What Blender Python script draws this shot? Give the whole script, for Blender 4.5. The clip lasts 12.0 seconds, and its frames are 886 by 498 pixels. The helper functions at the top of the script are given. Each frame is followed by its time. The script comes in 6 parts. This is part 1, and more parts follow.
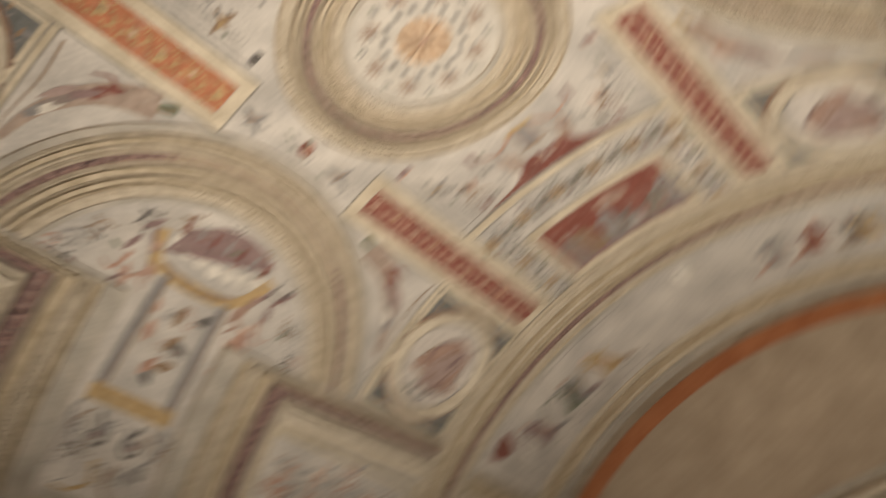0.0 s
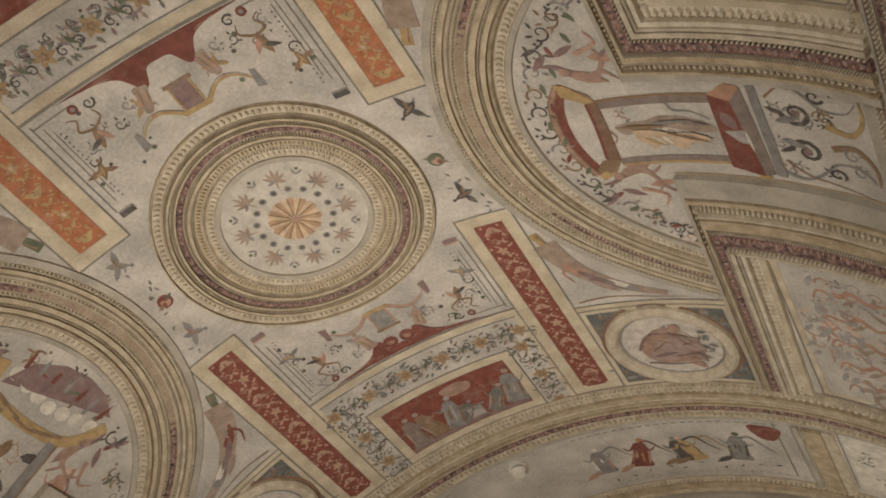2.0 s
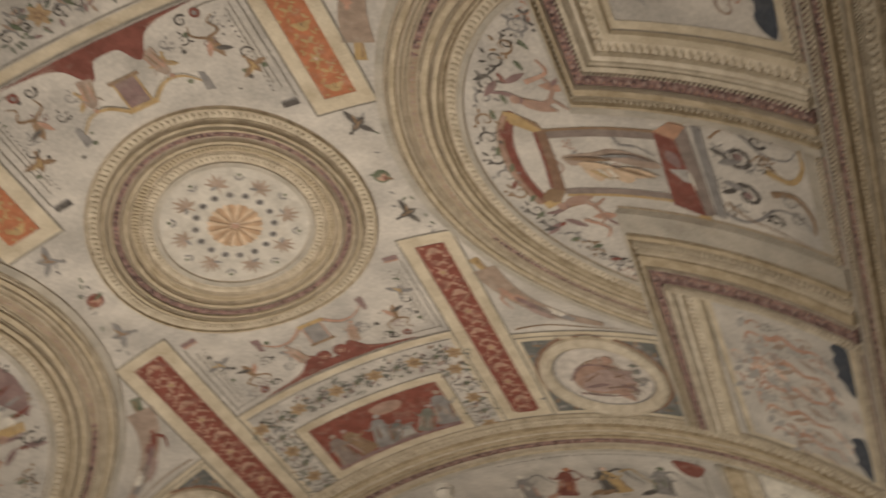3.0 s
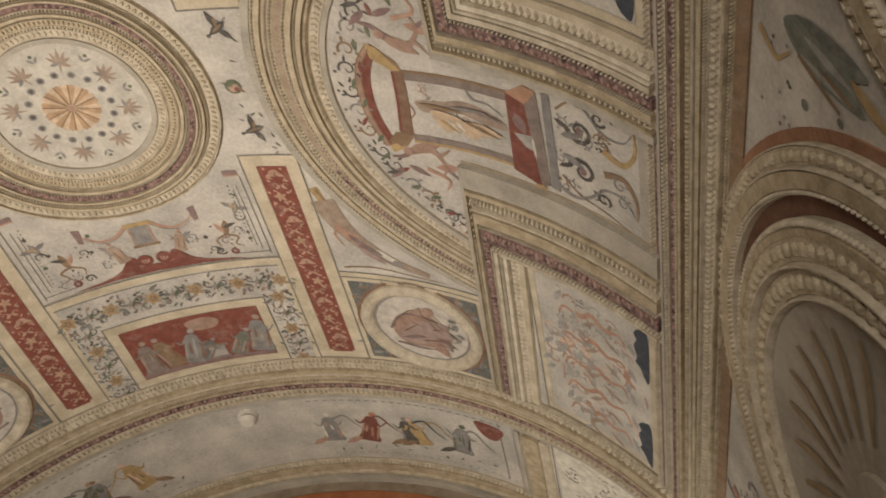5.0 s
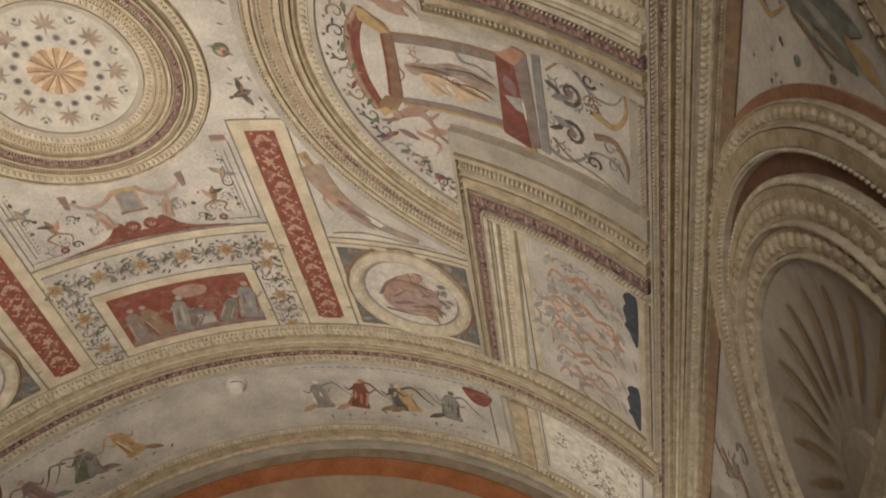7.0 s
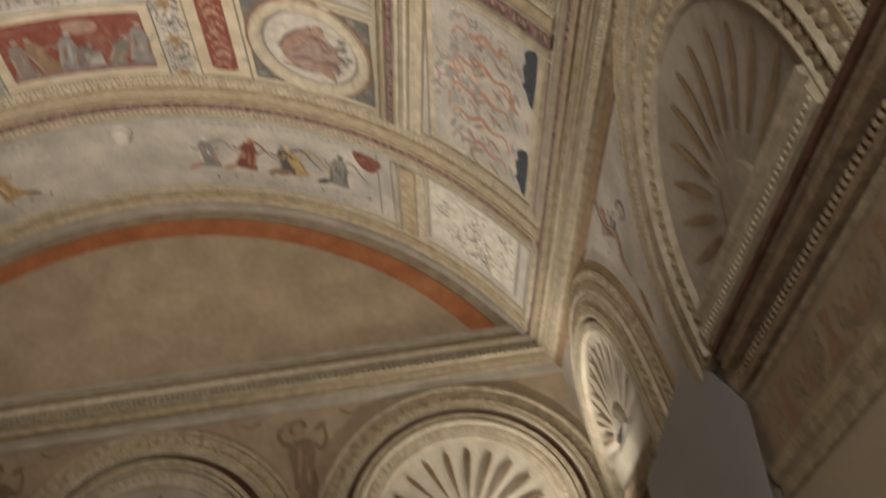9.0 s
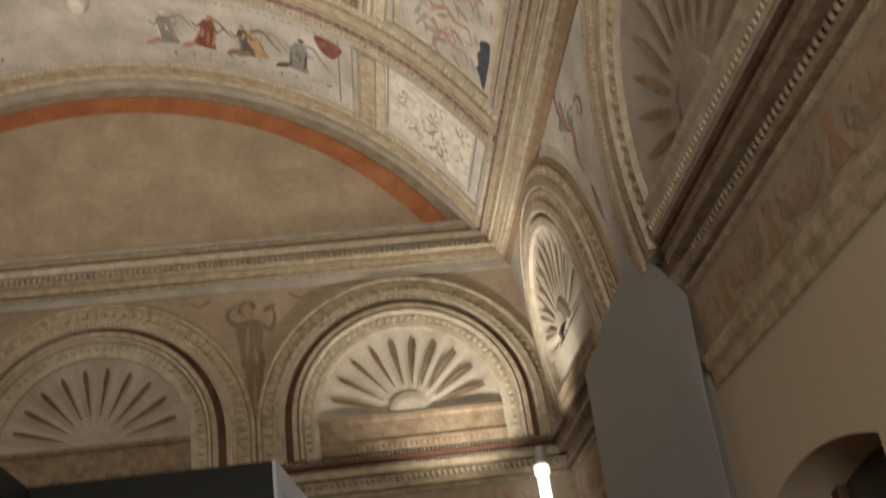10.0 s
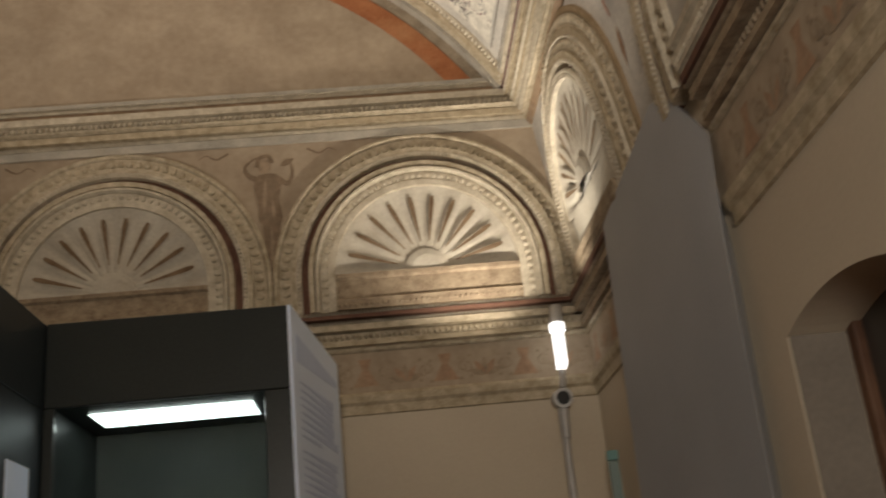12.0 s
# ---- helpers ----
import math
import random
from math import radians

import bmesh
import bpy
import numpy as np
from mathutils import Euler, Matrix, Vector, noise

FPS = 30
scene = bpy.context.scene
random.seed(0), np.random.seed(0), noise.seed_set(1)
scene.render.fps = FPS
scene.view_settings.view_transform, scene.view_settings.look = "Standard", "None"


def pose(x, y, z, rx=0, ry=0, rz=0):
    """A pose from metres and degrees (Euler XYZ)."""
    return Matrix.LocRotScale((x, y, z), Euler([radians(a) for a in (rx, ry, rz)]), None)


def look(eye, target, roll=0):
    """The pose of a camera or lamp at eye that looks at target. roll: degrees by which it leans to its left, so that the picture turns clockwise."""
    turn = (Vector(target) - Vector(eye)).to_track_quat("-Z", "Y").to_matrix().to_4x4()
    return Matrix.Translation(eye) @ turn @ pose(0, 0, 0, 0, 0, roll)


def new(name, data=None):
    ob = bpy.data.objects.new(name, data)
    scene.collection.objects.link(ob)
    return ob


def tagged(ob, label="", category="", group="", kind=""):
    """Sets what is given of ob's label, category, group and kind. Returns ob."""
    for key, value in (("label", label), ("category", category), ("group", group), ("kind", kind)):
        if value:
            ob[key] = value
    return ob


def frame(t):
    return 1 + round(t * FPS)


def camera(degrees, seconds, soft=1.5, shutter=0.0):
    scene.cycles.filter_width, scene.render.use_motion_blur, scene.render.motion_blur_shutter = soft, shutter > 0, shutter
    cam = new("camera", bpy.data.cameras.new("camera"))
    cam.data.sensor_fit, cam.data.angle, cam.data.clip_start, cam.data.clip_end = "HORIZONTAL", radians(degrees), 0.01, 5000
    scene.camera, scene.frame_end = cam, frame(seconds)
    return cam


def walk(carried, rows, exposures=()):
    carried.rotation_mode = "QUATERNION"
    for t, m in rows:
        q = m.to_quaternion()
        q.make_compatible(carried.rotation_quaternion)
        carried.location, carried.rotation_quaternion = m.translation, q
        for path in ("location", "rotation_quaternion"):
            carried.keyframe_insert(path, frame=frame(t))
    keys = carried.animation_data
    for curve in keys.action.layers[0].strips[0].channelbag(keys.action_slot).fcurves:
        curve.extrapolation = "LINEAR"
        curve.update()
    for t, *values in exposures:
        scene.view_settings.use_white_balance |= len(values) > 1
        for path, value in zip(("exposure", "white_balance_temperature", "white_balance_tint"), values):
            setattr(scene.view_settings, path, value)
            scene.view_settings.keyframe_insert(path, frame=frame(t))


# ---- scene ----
cam = camera(47.0, 12.0, 1.8, 1.0)
PATH = [
    (0, (-0.003, 0.394, 1.924), (-0.749, 1.697, 3.245), -13.5),
    (0.2, (0.092, 0.373, 1.893), (-0.533, 1.683, 3.269), -11.3),
    (0.3, (0.114, 0.379, 1.884), (-0.48, 1.683, 3.279), -11.9),
    (0.5, (0.165, 0.373, 1.847), (-0.376, 1.644, 3.293), -11.4),
    (1, (0.231, 0.314, 1.865), (-0.229, 1.571, 3.351), -12.2),
    (1.5, (0.234, 0.286, 1.875), (-0.201, 1.542, 3.369), -12.9),
    (2, (0.225, 0.287, 1.866), (-0.192, 1.554, 3.356), -12.9),
    (2.5, (0.23, 0.289, 1.868), (-0.162, 1.553, 3.368), -12.4),
    (3, (0.232, 0.297, 1.88), (-0.07, 1.589, 3.376), -12.8),
    (3.5, (0.246, 0.295, 1.864), (0.049, 1.639, 3.331), -12.4),
    (3.7, (0.262, 0.311, 1.858), (0.089, 1.678, 3.308), -11.6),
    (5.5, (0.313, 0.377, 1.813), (0.258, 1.813, 3.205), -10.3),
    (6, (0.294, 0.382, 1.806), (0.245, 1.832, 3.183), -10.6),
    (6.5, (0.288, 0.375, 1.816), (0.241, 1.835, 3.182), -10.7),
    (6.7, (0.298, 0.38, 1.817), (0.243, 1.842, 3.18), -10.6),
    (8.3, (0.133, 0.467, 1.594), (0.147, 2.027, 2.845), -10.0),
    (8.5, (0.115, 0.465, 1.573), (0.161, 2.071, 2.765), -10.2),
    (9, (0.127, 0.488, 1.542), (0.267, 2.181, 2.596), -10.4),
    (9.5, (0.111, 0.492, 1.494), (0.297, 2.23, 2.467), -8.9),
    (10, (0.107, 0.493, 1.45), (0.319, 2.273, 2.336), -8.2),
    (10.5, (0.098, 0.5, 1.397), (0.316, 2.306, 2.229), -7.0),
    (11, (0.097, 0.518, 1.373), (0.328, 2.35, 2.14), -6.2),
    (11.5, (0.108, 0.552, 1.345), (0.326, 2.411, 2.048), -5.5),
    (12, (0.133, 0.614, 1.32), (0.277, 2.483, 2.016), -6.0),
]
walk(cam, [(t, look(eye, target, roll)) for t, eye, target, roll in PATH], ((0, -0.02), (0.5, -0.27), (1.5, -0.6), (3.5, -0.55), (5.5, -0.26), (6.5, -0.28), (8.5, -0.22), (9.5, 0.02), (10.5, 0.14), (12, 0.26)))

# ---- world and lights ----
X0, ZC, R = -1.10, 2.80, 2.30      # axis and radius of the vault
YE, XW, XL, YB = 5.35, 1.16, -3.36, -1.2   # end wall, right wall, left wall, back wall
YM = 2.54                          # middle of the vault's pattern
SMAX = 2.386                       # arc length from crown to springing

world = bpy.data.worlds.new("world")
scene.world = world
world.use_nodes = True
world.node_tree.nodes["Background"].inputs[0].default_value = (0.5, 0.45, 0.4, 1)
world.node_tree.nodes["Background"].inputs[1].default_value = 0.02


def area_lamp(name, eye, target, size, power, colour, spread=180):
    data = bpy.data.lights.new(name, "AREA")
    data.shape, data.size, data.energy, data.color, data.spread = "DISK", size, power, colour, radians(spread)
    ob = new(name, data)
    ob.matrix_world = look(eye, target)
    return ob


def spot_lamp(name, eye, target, power, colour, angle, blend, size=0.03):
    data = bpy.data.lights.new(name, "SPOT")
    data.energy, data.color, data.spot_size, data.spot_blend, data.shadow_soft_size = power, colour, radians(angle), blend, size
    ob = new(name, data)
    ob.matrix_world = look(eye, target)
    return ob


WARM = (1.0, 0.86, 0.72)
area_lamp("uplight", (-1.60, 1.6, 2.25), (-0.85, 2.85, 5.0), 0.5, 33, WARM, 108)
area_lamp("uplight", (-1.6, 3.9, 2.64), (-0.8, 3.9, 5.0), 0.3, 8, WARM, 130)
# added fill from behind the camera; no known source stands there
area_lamp("unseen_fill", (0.0, -0.9, 1.9), (0.45, 5.3, 2.1), 0.7, 35, (1.0, 0.89, 0.76), 150)
spot_lamp("wall_spotlight", (0.76, 4.82, 2.34), (0.50, 5.25, 3.45), 52, (1.0, 0.88, 0.73), 84, 1.0)
spot_lamp("wall_spotlight", (0.80, 5.00, 2.36), (0.82, 4.42, 4.1), 66, (1.0, 0.90, 0.76), 72, 0.9)


# ---- materials ----
def nodes_of(name):
    mat = bpy.data.materials.new(name)
    mat.use_nodes = True
    return mat, mat.node_tree.nodes, mat.node_tree.links


def surface(name, low, high, rough=0.85, scale=4.0, fine=45.0, bump=0.25, metal=0.0, stain=None, stain_amount=0.35, dist=0.004):
    """Two-scale mottled surface between two colours, with optional stains and a fine relief."""
    mat, n, l = nodes_of(name)
    b = n["Principled BSDF"]
    b.inputs["Roughness"].default_value, b.inputs["Metallic"].default_value = rough, metal
    b.inputs["Specular IOR Level"].default_value = 0.25
    co = n.new("ShaderNodeTexCoord")
    big, small = n.new("ShaderNodeTexNoise"), n.new("ShaderNodeTexNoise")
    big.inputs["Scale"].default_value, big.inputs["Detail"].default_value = scale, 6
    small.inputs["Scale"].default_value, small.inputs["Detail"].default_value = fine, 5
    l.new(co.outputs["Object"], big.inputs["Vector"])
    l.new(co.outputs["Object"], small.inputs["Vector"])
    mix = n.new("ShaderNodeMath")
    mix.operation = "MULTIPLY_ADD"
    l.new(small.outputs["Fac"], mix.inputs[0])
    mix.inputs[1].default_value = 0.55
    l.new(big.outputs["Fac"], mix.inputs[2])
    ramp = n.new("ShaderNodeValToRGB")
    ramp.color_ramp.elements[0].position, ramp.color_ramp.elements[1].position = 0.55, 1.0
    ramp.color_ramp.elements[0].color, ramp.color_ramp.elements[1].color = (*low, 1), (*high, 1)
    l.new(mix.outputs[0], ramp.inputs["Fac"])
    out = ramp.outputs["Color"]
    if stain:
        st = n.new("ShaderNodeTexNoise")
        st.inputs["Scale"].default_value, st.inputs["Detail"].default_value, st.inputs["Roughness"].default_value = scale * 0.6, 9, 0.7
        l.new(co.outputs["Object"], st.inputs["Vector"])
        sr = n.new("ShaderNodeValToRGB")
        sr.color_ramp.elements[0].position, sr.color_ramp.elements[1].position = 0.52, 0.72
        sr.color_ramp.elements[0].color, sr.color_ramp.elements[1].color = (0, 0, 0, 1), (stain_amount,) * 3 + (1,)
        l.new(st.outputs["Fac"], sr.inputs["Fac"])
        mx = n.new("ShaderNodeMixRGB")
        l.new(sr.outputs["Color"], mx.inputs["Fac"])
        l.new(out, mx.inputs[1])
        mx.inputs[2].default_value = (*stain, 1)
        out = mx.outputs[0]
    l.new(out, b.inputs["Base Color"])
    bp = n.new("ShaderNodeBump")
    bp.inputs["Strength"].default_value, bp.inputs["Distance"].default_value = bump, dist
    l.new(small.outputs["Fac"], bp.inputs["Height"])
    l.new(bp.outputs["Normal"], b.inputs["Normal"])
    return mat


def paint(name, colour, wear=0.35, ground=(0.50, 0.46, 0.39)):
    """Fresco colour, thin and worn: the plaster shows through in small patches."""
    grey = sum(colour) / 3
    soft = tuple(c * 0.82 + grey * 0.18 for c in colour)
    low = tuple(c * 0.72 + 0.01 for c in soft)
    high = tuple(min(1, c * 1.12 + 0.015) for c in soft)
    return surface(name, low, high, 0.9, 26, 140, 0.2, stain=ground, stain_amount=min(0.6, wear + 0.02))


PLASTER = surface("fresco_plaster", (0.40, 0.385, 0.355), (0.68, 0.645, 0.58), 0.9, 5.0, 75, 0.3, stain=(0.36, 0.335, 0.29), stain_amount=0.62)
PLASTER_OCHRE = surface("aged_plaster", (0.33, 0.262, 0.19), (0.45, 0.37, 0.275), 0.9, 5.0, 30, 0.25, stain=(0.31, 0.24, 0.165), stain_amount=0.4)
WALL = surface("limewash", (0.50, 0.43, 0.33), (0.56, 0.49, 0.38), 0.9, 1.2, 80, 0.12)
STUCCO = surface("gilded_stucco", (0.34, 0.28, 0.19), (0.62, 0.545, 0.41), 0.7, 24, 110, 0.5, stain=(0.19, 0.145, 0.09), stain_amount=0.25)
STUCCO_PALE = surface("pale_stucco", (0.44, 0.385, 0.29), (0.68, 0.62, 0.50), 0.75, 22, 110, 0.45, stain=(0.30, 0.235, 0.15), stain_amount=0.3)
STUCCO_DARK = surface("dark_stucco", (0.035, 0.024, 0.026), (0.36, 0.235, 0.21), 0.8, 42, 90, 0.4)
OCHRE = surface("ochre_band", (0.34, 0.275, 0.18), (0.57, 0.49, 0.355), 0.85, 20, 110, 0.35, stain=(0.27, 0.21, 0.13), stain_amount=0.45)
# cream stucco made brighter: the light caught by the ribs is in its colour
STUCCO_LIT_CREAM = surface("lit_cream_stucco", (0.56, 0.50, 0.39), (0.78, 0.72, 0.60), 0.7, 22, 110, 0.4, stain=(0.40, 0.32, 0.21), stain_amount=0.3)
OCHRE_PALE = surface("pale_ochre_band", (0.40, 0.335, 0.23), (0.62, 0.545, 0.41), 0.85, 20, 110, 0.35, stain=(0.31, 0.25, 0.16), stain_amount=0.35)
GREYBAND = surface("grey_border_paint", (0.34, 0.32, 0.275), (0.52, 0.485, 0.415), 0.9, 9, 90, 0.2, stain=(0.36, 0.31, 0.23), stain_amount=0.4)
CREAM = surface("cream_border_paint", (0.47, 0.41, 0.30), (0.70, 0.63, 0.49), 0.9, 11, 110, 0.2, stain=(0.42, 0.34, 0.22), stain_amount=0.4)
RED = paint("red_fresco", (0.27, 0.068, 0.04), 0.25)
ORANGE = paint("orange_fresco", (0.50, 0.165, 0.055), 0.3)
ORANGE_ARCH = surface("orange_arch_paint", (0.29, 0.105, 0.045), (0.44, 0.185, 0.085), 0.9, 6, 60, 0.15, stain=(0.48, 0.28, 0.14), stain_amount=0.4)
P_PALE = paint("pale_flower_paint", (0.72, 0.50, 0.36), 0.2, (0.4, 0.12, 0.06))
P_GOLD = paint("golden_paint", (0.50, 0.34, 0.13), 0.3)
P_GREEN = paint("green_paint", (0.14, 0.17, 0.10), 0.3)
P_DARK = paint("dark_paint", (0.11, 0.10, 0.09), 0.3)
P_BROWN = paint("brown_paint", (0.30, 0.19, 0.10), 0.3)
P_GREY = paint("grey_paint", (0.27, 0.26, 0.25), 0.35)
P_FLESH = paint("rosy_paint", (0.50, 0.28, 0.19), 0.4)
P_CRIMSON = paint("crimson_paint", (0.24, 0.068, 0.045), 0.25)
P_BLUE = paint("blue_paint", (0.06, 0.075, 0.10), 0.1)
P_WHITE = paint("white_paint", (0.72, 0.68, 0.58), 0.25)
P_MAUVE = paint("mauve_paint", (0.27, 0.17, 0.16), 0.3)
P_FADED = paint("faded_rose_paint", (0.42, 0.30, 0.26), 0.3, (0.12, 0.08, 0.08))
P_MAUVEPALE = paint("pale_mauve_paint", (0.40, 0.30, 0.23), 0.35)
P_GREYPALE = paint("pale_grey_paint", (0.40, 0.385, 0.36), 0.35)
P_GREENGREY = paint("grey_green_paint", (0.20, 0.21, 0.17), 0.35)
P_ROSE = paint("rose_brown_paint", (0.42, 0.26, 0.19), 0.35)
P_STRIP = paint("faded_ornament_paint", (0.52, 0.31, 0.21), 0.25, (0.30, 0.09, 0.05))
P_BLUEGREY = paint("blue_grey_paint", (0.17, 0.18, 0.165), 0.35)
P_BUNCH = paint("ochre_bunch_paint", (0.42, 0.285, 0.14), 0.25)
P_TAN = paint("tan_paint", (0.38, 0.28, 0.205), 0.35)
P_UMBER = paint("umber_paint", (0.26, 0.145, 0.085), 0.2)
P_POST = paint("grey_brown_paint", (0.27, 0.215, 0.185), 0.2)
P_ORANGEPALE = paint("pale_orange_paint", (0.48, 0.26, 0.15), 0.25)
P_GOLDPALE = paint("pale_gold_paint", (0.68, 0.50, 0.32), 0.2)
P_STAR = paint("star_paint", (0.52, 0.33, 0.18), 0.2)


# ---- surfaces and mesh helpers ----
def on_vault(s, y, h=0.0):
    a = s / R
    return Vector((X0 + (R - h) * math.sin(a), y, ZC + (R - h) * math.cos(a)))


def on_end(x, z, h=0.0):
    return Vector((x, YE - h, z))


LEAN = 0.137       # the side walls lean inwards above the lower cornice


def on_right(y, z, h=0.0):
    return Vector((XW - h - LEAN * max(0.0, z - 2.8), y, z))


def on_left(y, z, h=0.0):
    return Vector((XL + h + LEAN * max(0.0, z - 2.8), y, z))


def quarter(su, sv):
    """Surface of one quarter of the vault: u from the crown, v from the middle."""
    return lambda u, v, h: on_vault(su * u, YM + sv * v, h)


def haunch(su, sv):
    """Like quarter, for the haunch panels; the near panel on the right is shifted towards the kiosk to fit the camera's
    view.
    """
    f = quarter(su, sv)
    if su < 0 or sv > 0:
        return lambda u, v, h=0.0: f(u, 0.70 + (v - 0.66) * 0.96, h)
    return lambda u, v, h=0.0: f(u, 0.545 + (v - 0.66) * 1.116, h)


def knots(pairs):
    """A broken line through (from, to) pairs, going on at a slope of one."""
    def f(x):
        for (a, b), (c, d) in zip(pairs, pairs[1:]):
            if x <= c:
                return b + (d - b) * (x - a) / (c - a)
        return pairs[-1][1] + x - pairs[-1][0]
    return f


STEP_U = knots([(0, 1.50), (0.04, 1.517), (0.15, 1.562), (0.20, 1.602), (0.22, 1.615), (0.36, 1.742)])
STEP_FAR = knots([(0, 0.25), (0.04, 0.365), (0.15, 0.555), (0.20, 0.632), (0.22, 0.655), (0.36, 0.70)])
STEP_NEAR = knots([(0, 0.215), (0.04, 0.25), (0.15, 0.342), (0.20, 0.386), (0.22, 0.405), (0.36, 0.54)])


def stepped(su, sv):
    """The surface for a shoulder frame: p and q run from its outer corner, towards the springing and along the vault."""
    f, v_of, tilt = quarter(su, sv), STEP_NEAR if su > 0 and sv < 0 else STEP_FAR, 0.0 if sv < 0 else 0.05

    def g(p, q, h=0.0):
        v = v_of(q)
        return f(STEP_U(p) - tilt * (v - 0.6) * max(0.0, min(1.0, 1.9 - 2.5 * p)), v, h)
    return g, 0.36 + 2.375 - 1.742, 0.36 + 1.668 - v_of(0.36)


def on_lunette(s, d, h=0.0):
    """On the end wall, by arc length s under the vault and distance d inside its line."""
    a = s / R
    return Vector((X0 + (R - d) * math.sin(a), YE - h, ZC + (R - d) * math.cos(a)))


def part(name, bm, material, parent, label=""):
    me = bpy.data.meshes.new(name)
    bm.normal_update()
    bm.to_mesh(me)
    bm.free()
    me.materials.append(material)
    ob = new(name, me)
    ob.parent = parent
    if label:
        ob["label"] = label
    return ob


def structure(name, bm, material, label="", smooth=False):
    ob = part(name, bm, material, None)
    if smooth:
        for p in ob.data.polygons:
            p.use_smooth = True
    return tagged(ob, label or name.replace("_", " "), "structure", kind="structure")


def thing(name, label, category, group="", place=(0, 0, 0)):
    ob = new(name)
    ob.empty_display_size = 0.05
    ob.location = place
    return tagged(ob, label, category, group)


def box(bm, lo, hi, bevel=0.0):
    m = Matrix.Translation([(a + b) / 2 for a, b in zip(lo, hi)]) @ Matrix.Diagonal([abs(b - a) for a, b in zip(lo, hi)] + [1])
    made = bmesh.ops.create_cube(bm, size=1, matrix=m)
    if bevel:
        edges = list({e for v in made["verts"] for e in v.link_edges})
        bmesh.ops.bevel(bm, geom=edges, offset=bevel, segments=2, affect="EDGES", profile=0.5)
    return bm


def fill(*parts):
    """One bmesh from (function, arguments) pairs."""
    bm = bmesh.new()
    for f, *args in parts:
        f(bm, *args)
    return bm


def arc(cu, cv, r, a0, a1, n, rv=None):
    rv = rv or r
    return [(cu + r * math.cos(a0 + (a1 - a0) * i / n), cv + rv * math.sin(a0 + (a1 - a0) * i / n)) for i in range(n + 1)]


def dense(path, step=0.07, closed=False):
    out = []
    ends = path[1:] + ([path[0]] if closed else [])
    for (a, b), (c, d) in zip(path, ends):
        k = max(1, int(math.hypot(c - a, d - b) / step + 0.5))
        out += [(a + (c - a) * i / k, b + (d - b) * i / k) for i in range(k)]
    return out if closed else out + [path[-1]]


def offset_path(path, off, closed):
    """The path moved by off to its left, with mitred corners."""
    out, n = [], len(path)
    for i, p in enumerate(path):
        a = path[i - 1] if closed or i else None
        b = path[(i + 1) % n] if closed or i < n - 1 else None
        dirs = []
        for u, v in ((a, p), (p, b)):
            if u and v:
                d = math.hypot(v[0] - u[0], v[1] - u[1]) or 1
                dirs.append(((v[0] - u[0]) / d, (v[1] - u[1]) / d))
        d0, d1 = dirs[0], dirs[-1]
        m = (-(d0[1] + d1[1]), d0[0] + d1[0])
        k = 1 + d0[0] * d1[0] + d0[1] * d1[1]
        out.append((p[0] + m[0] * off / max(k, 0.3), p[1] + m[1] * off / max(k, 0.3)))
    return out


def sweep(bm, path, profile, surf, closed=False, step=0.07):
    """Runs a profile of (offset, height) pairs along a path that lies on a surface, mitred at its corners."""
    ends = path[1:] + ([path[0]] if closed else [])
    cuts = [max(1, int(math.hypot(c - a, d - b) / step + 0.5)) for (a, b), (c, d) in zip(path, ends)]
    rails = []
    for off, h in profile:
        p = offset_path(path, off, closed)
        fine = [] if closed else [p[-1]]
        for k, (a, b), (c, d) in reversed(list(zip(cuts, p, p[1:] + p[:1]))):
            fine = [(a + (c - a) * i / k, b + (d - b) * i / k) for i in range(k)] + fine
        rails.append([bm.verts.new(surf(u, v, h)) for u, v in fine])
    n = len(rails[0])
    for a, b in zip(rails, rails[1:]):
        for i in range(n if closed else n - 1):
            j = (i + 1) % n
            bm.faces.new((a[i], a[j], b[j], b[i]))
    if not closed:
        for k in (0, -1):
            bm.faces.new([r[k] for r in rails])


def bumps(bm, path, off, spacing, along, across, height, surf, base=0.0, closed=False, pointed=False):
    """A row of small raised eggs or beads along a path."""
    p = dense(offset_path(path, off, closed), 0.03, closed)
    if closed:
        p = p + [p[0]]
    lens = [math.hypot(b[0] - a[0], b[1] - a[1]) for a, b in zip(p, p[1:])]
    total = sum(lens)
    n = max(1, int(total / spacing))
    pitch, i, run = total / n, 0, 0.0
    for k in range(n):
        want = (k + 0.5) * pitch
        while i < len(lens) - 1 and run + lens[i] < want:
            run += lens[i]
            i += 1
        f = (want - run) / (lens[i] or 1)
        (a, b), (c, d) = p[i], p[i + 1]
        u, v = a + (c - a) * f, b + (d - b) * f
        tu, tv = (c - a) / (lens[i] or 1), (d - b) / (lens[i] or 1)
        low, mid = [], []
        for q in range(6):
            w = math.pi * q / 3
            e, g = math.cos(w) * along / 2, math.sin(w) * across / 2
            if pointed and g < 0:
                e *= 0.55
            low.append(bm.verts.new(surf(u + tu * e - tv * g, v + tv * e + tu * g, base)))
            mid.append(bm.verts.new(surf(u + (tu * e - tv * g) * 0.72, v + (tv * e + tu * g) * 0.72, base + height * 0.8)))
        top = bm.verts.new(surf(u, v, base + height))
        for q in range(6):
            r = (q + 1) % 6
            bm.faces.new((low[q], low[r], mid[r], mid[q]))
            bm.faces.new((mid[q], mid[r], top))


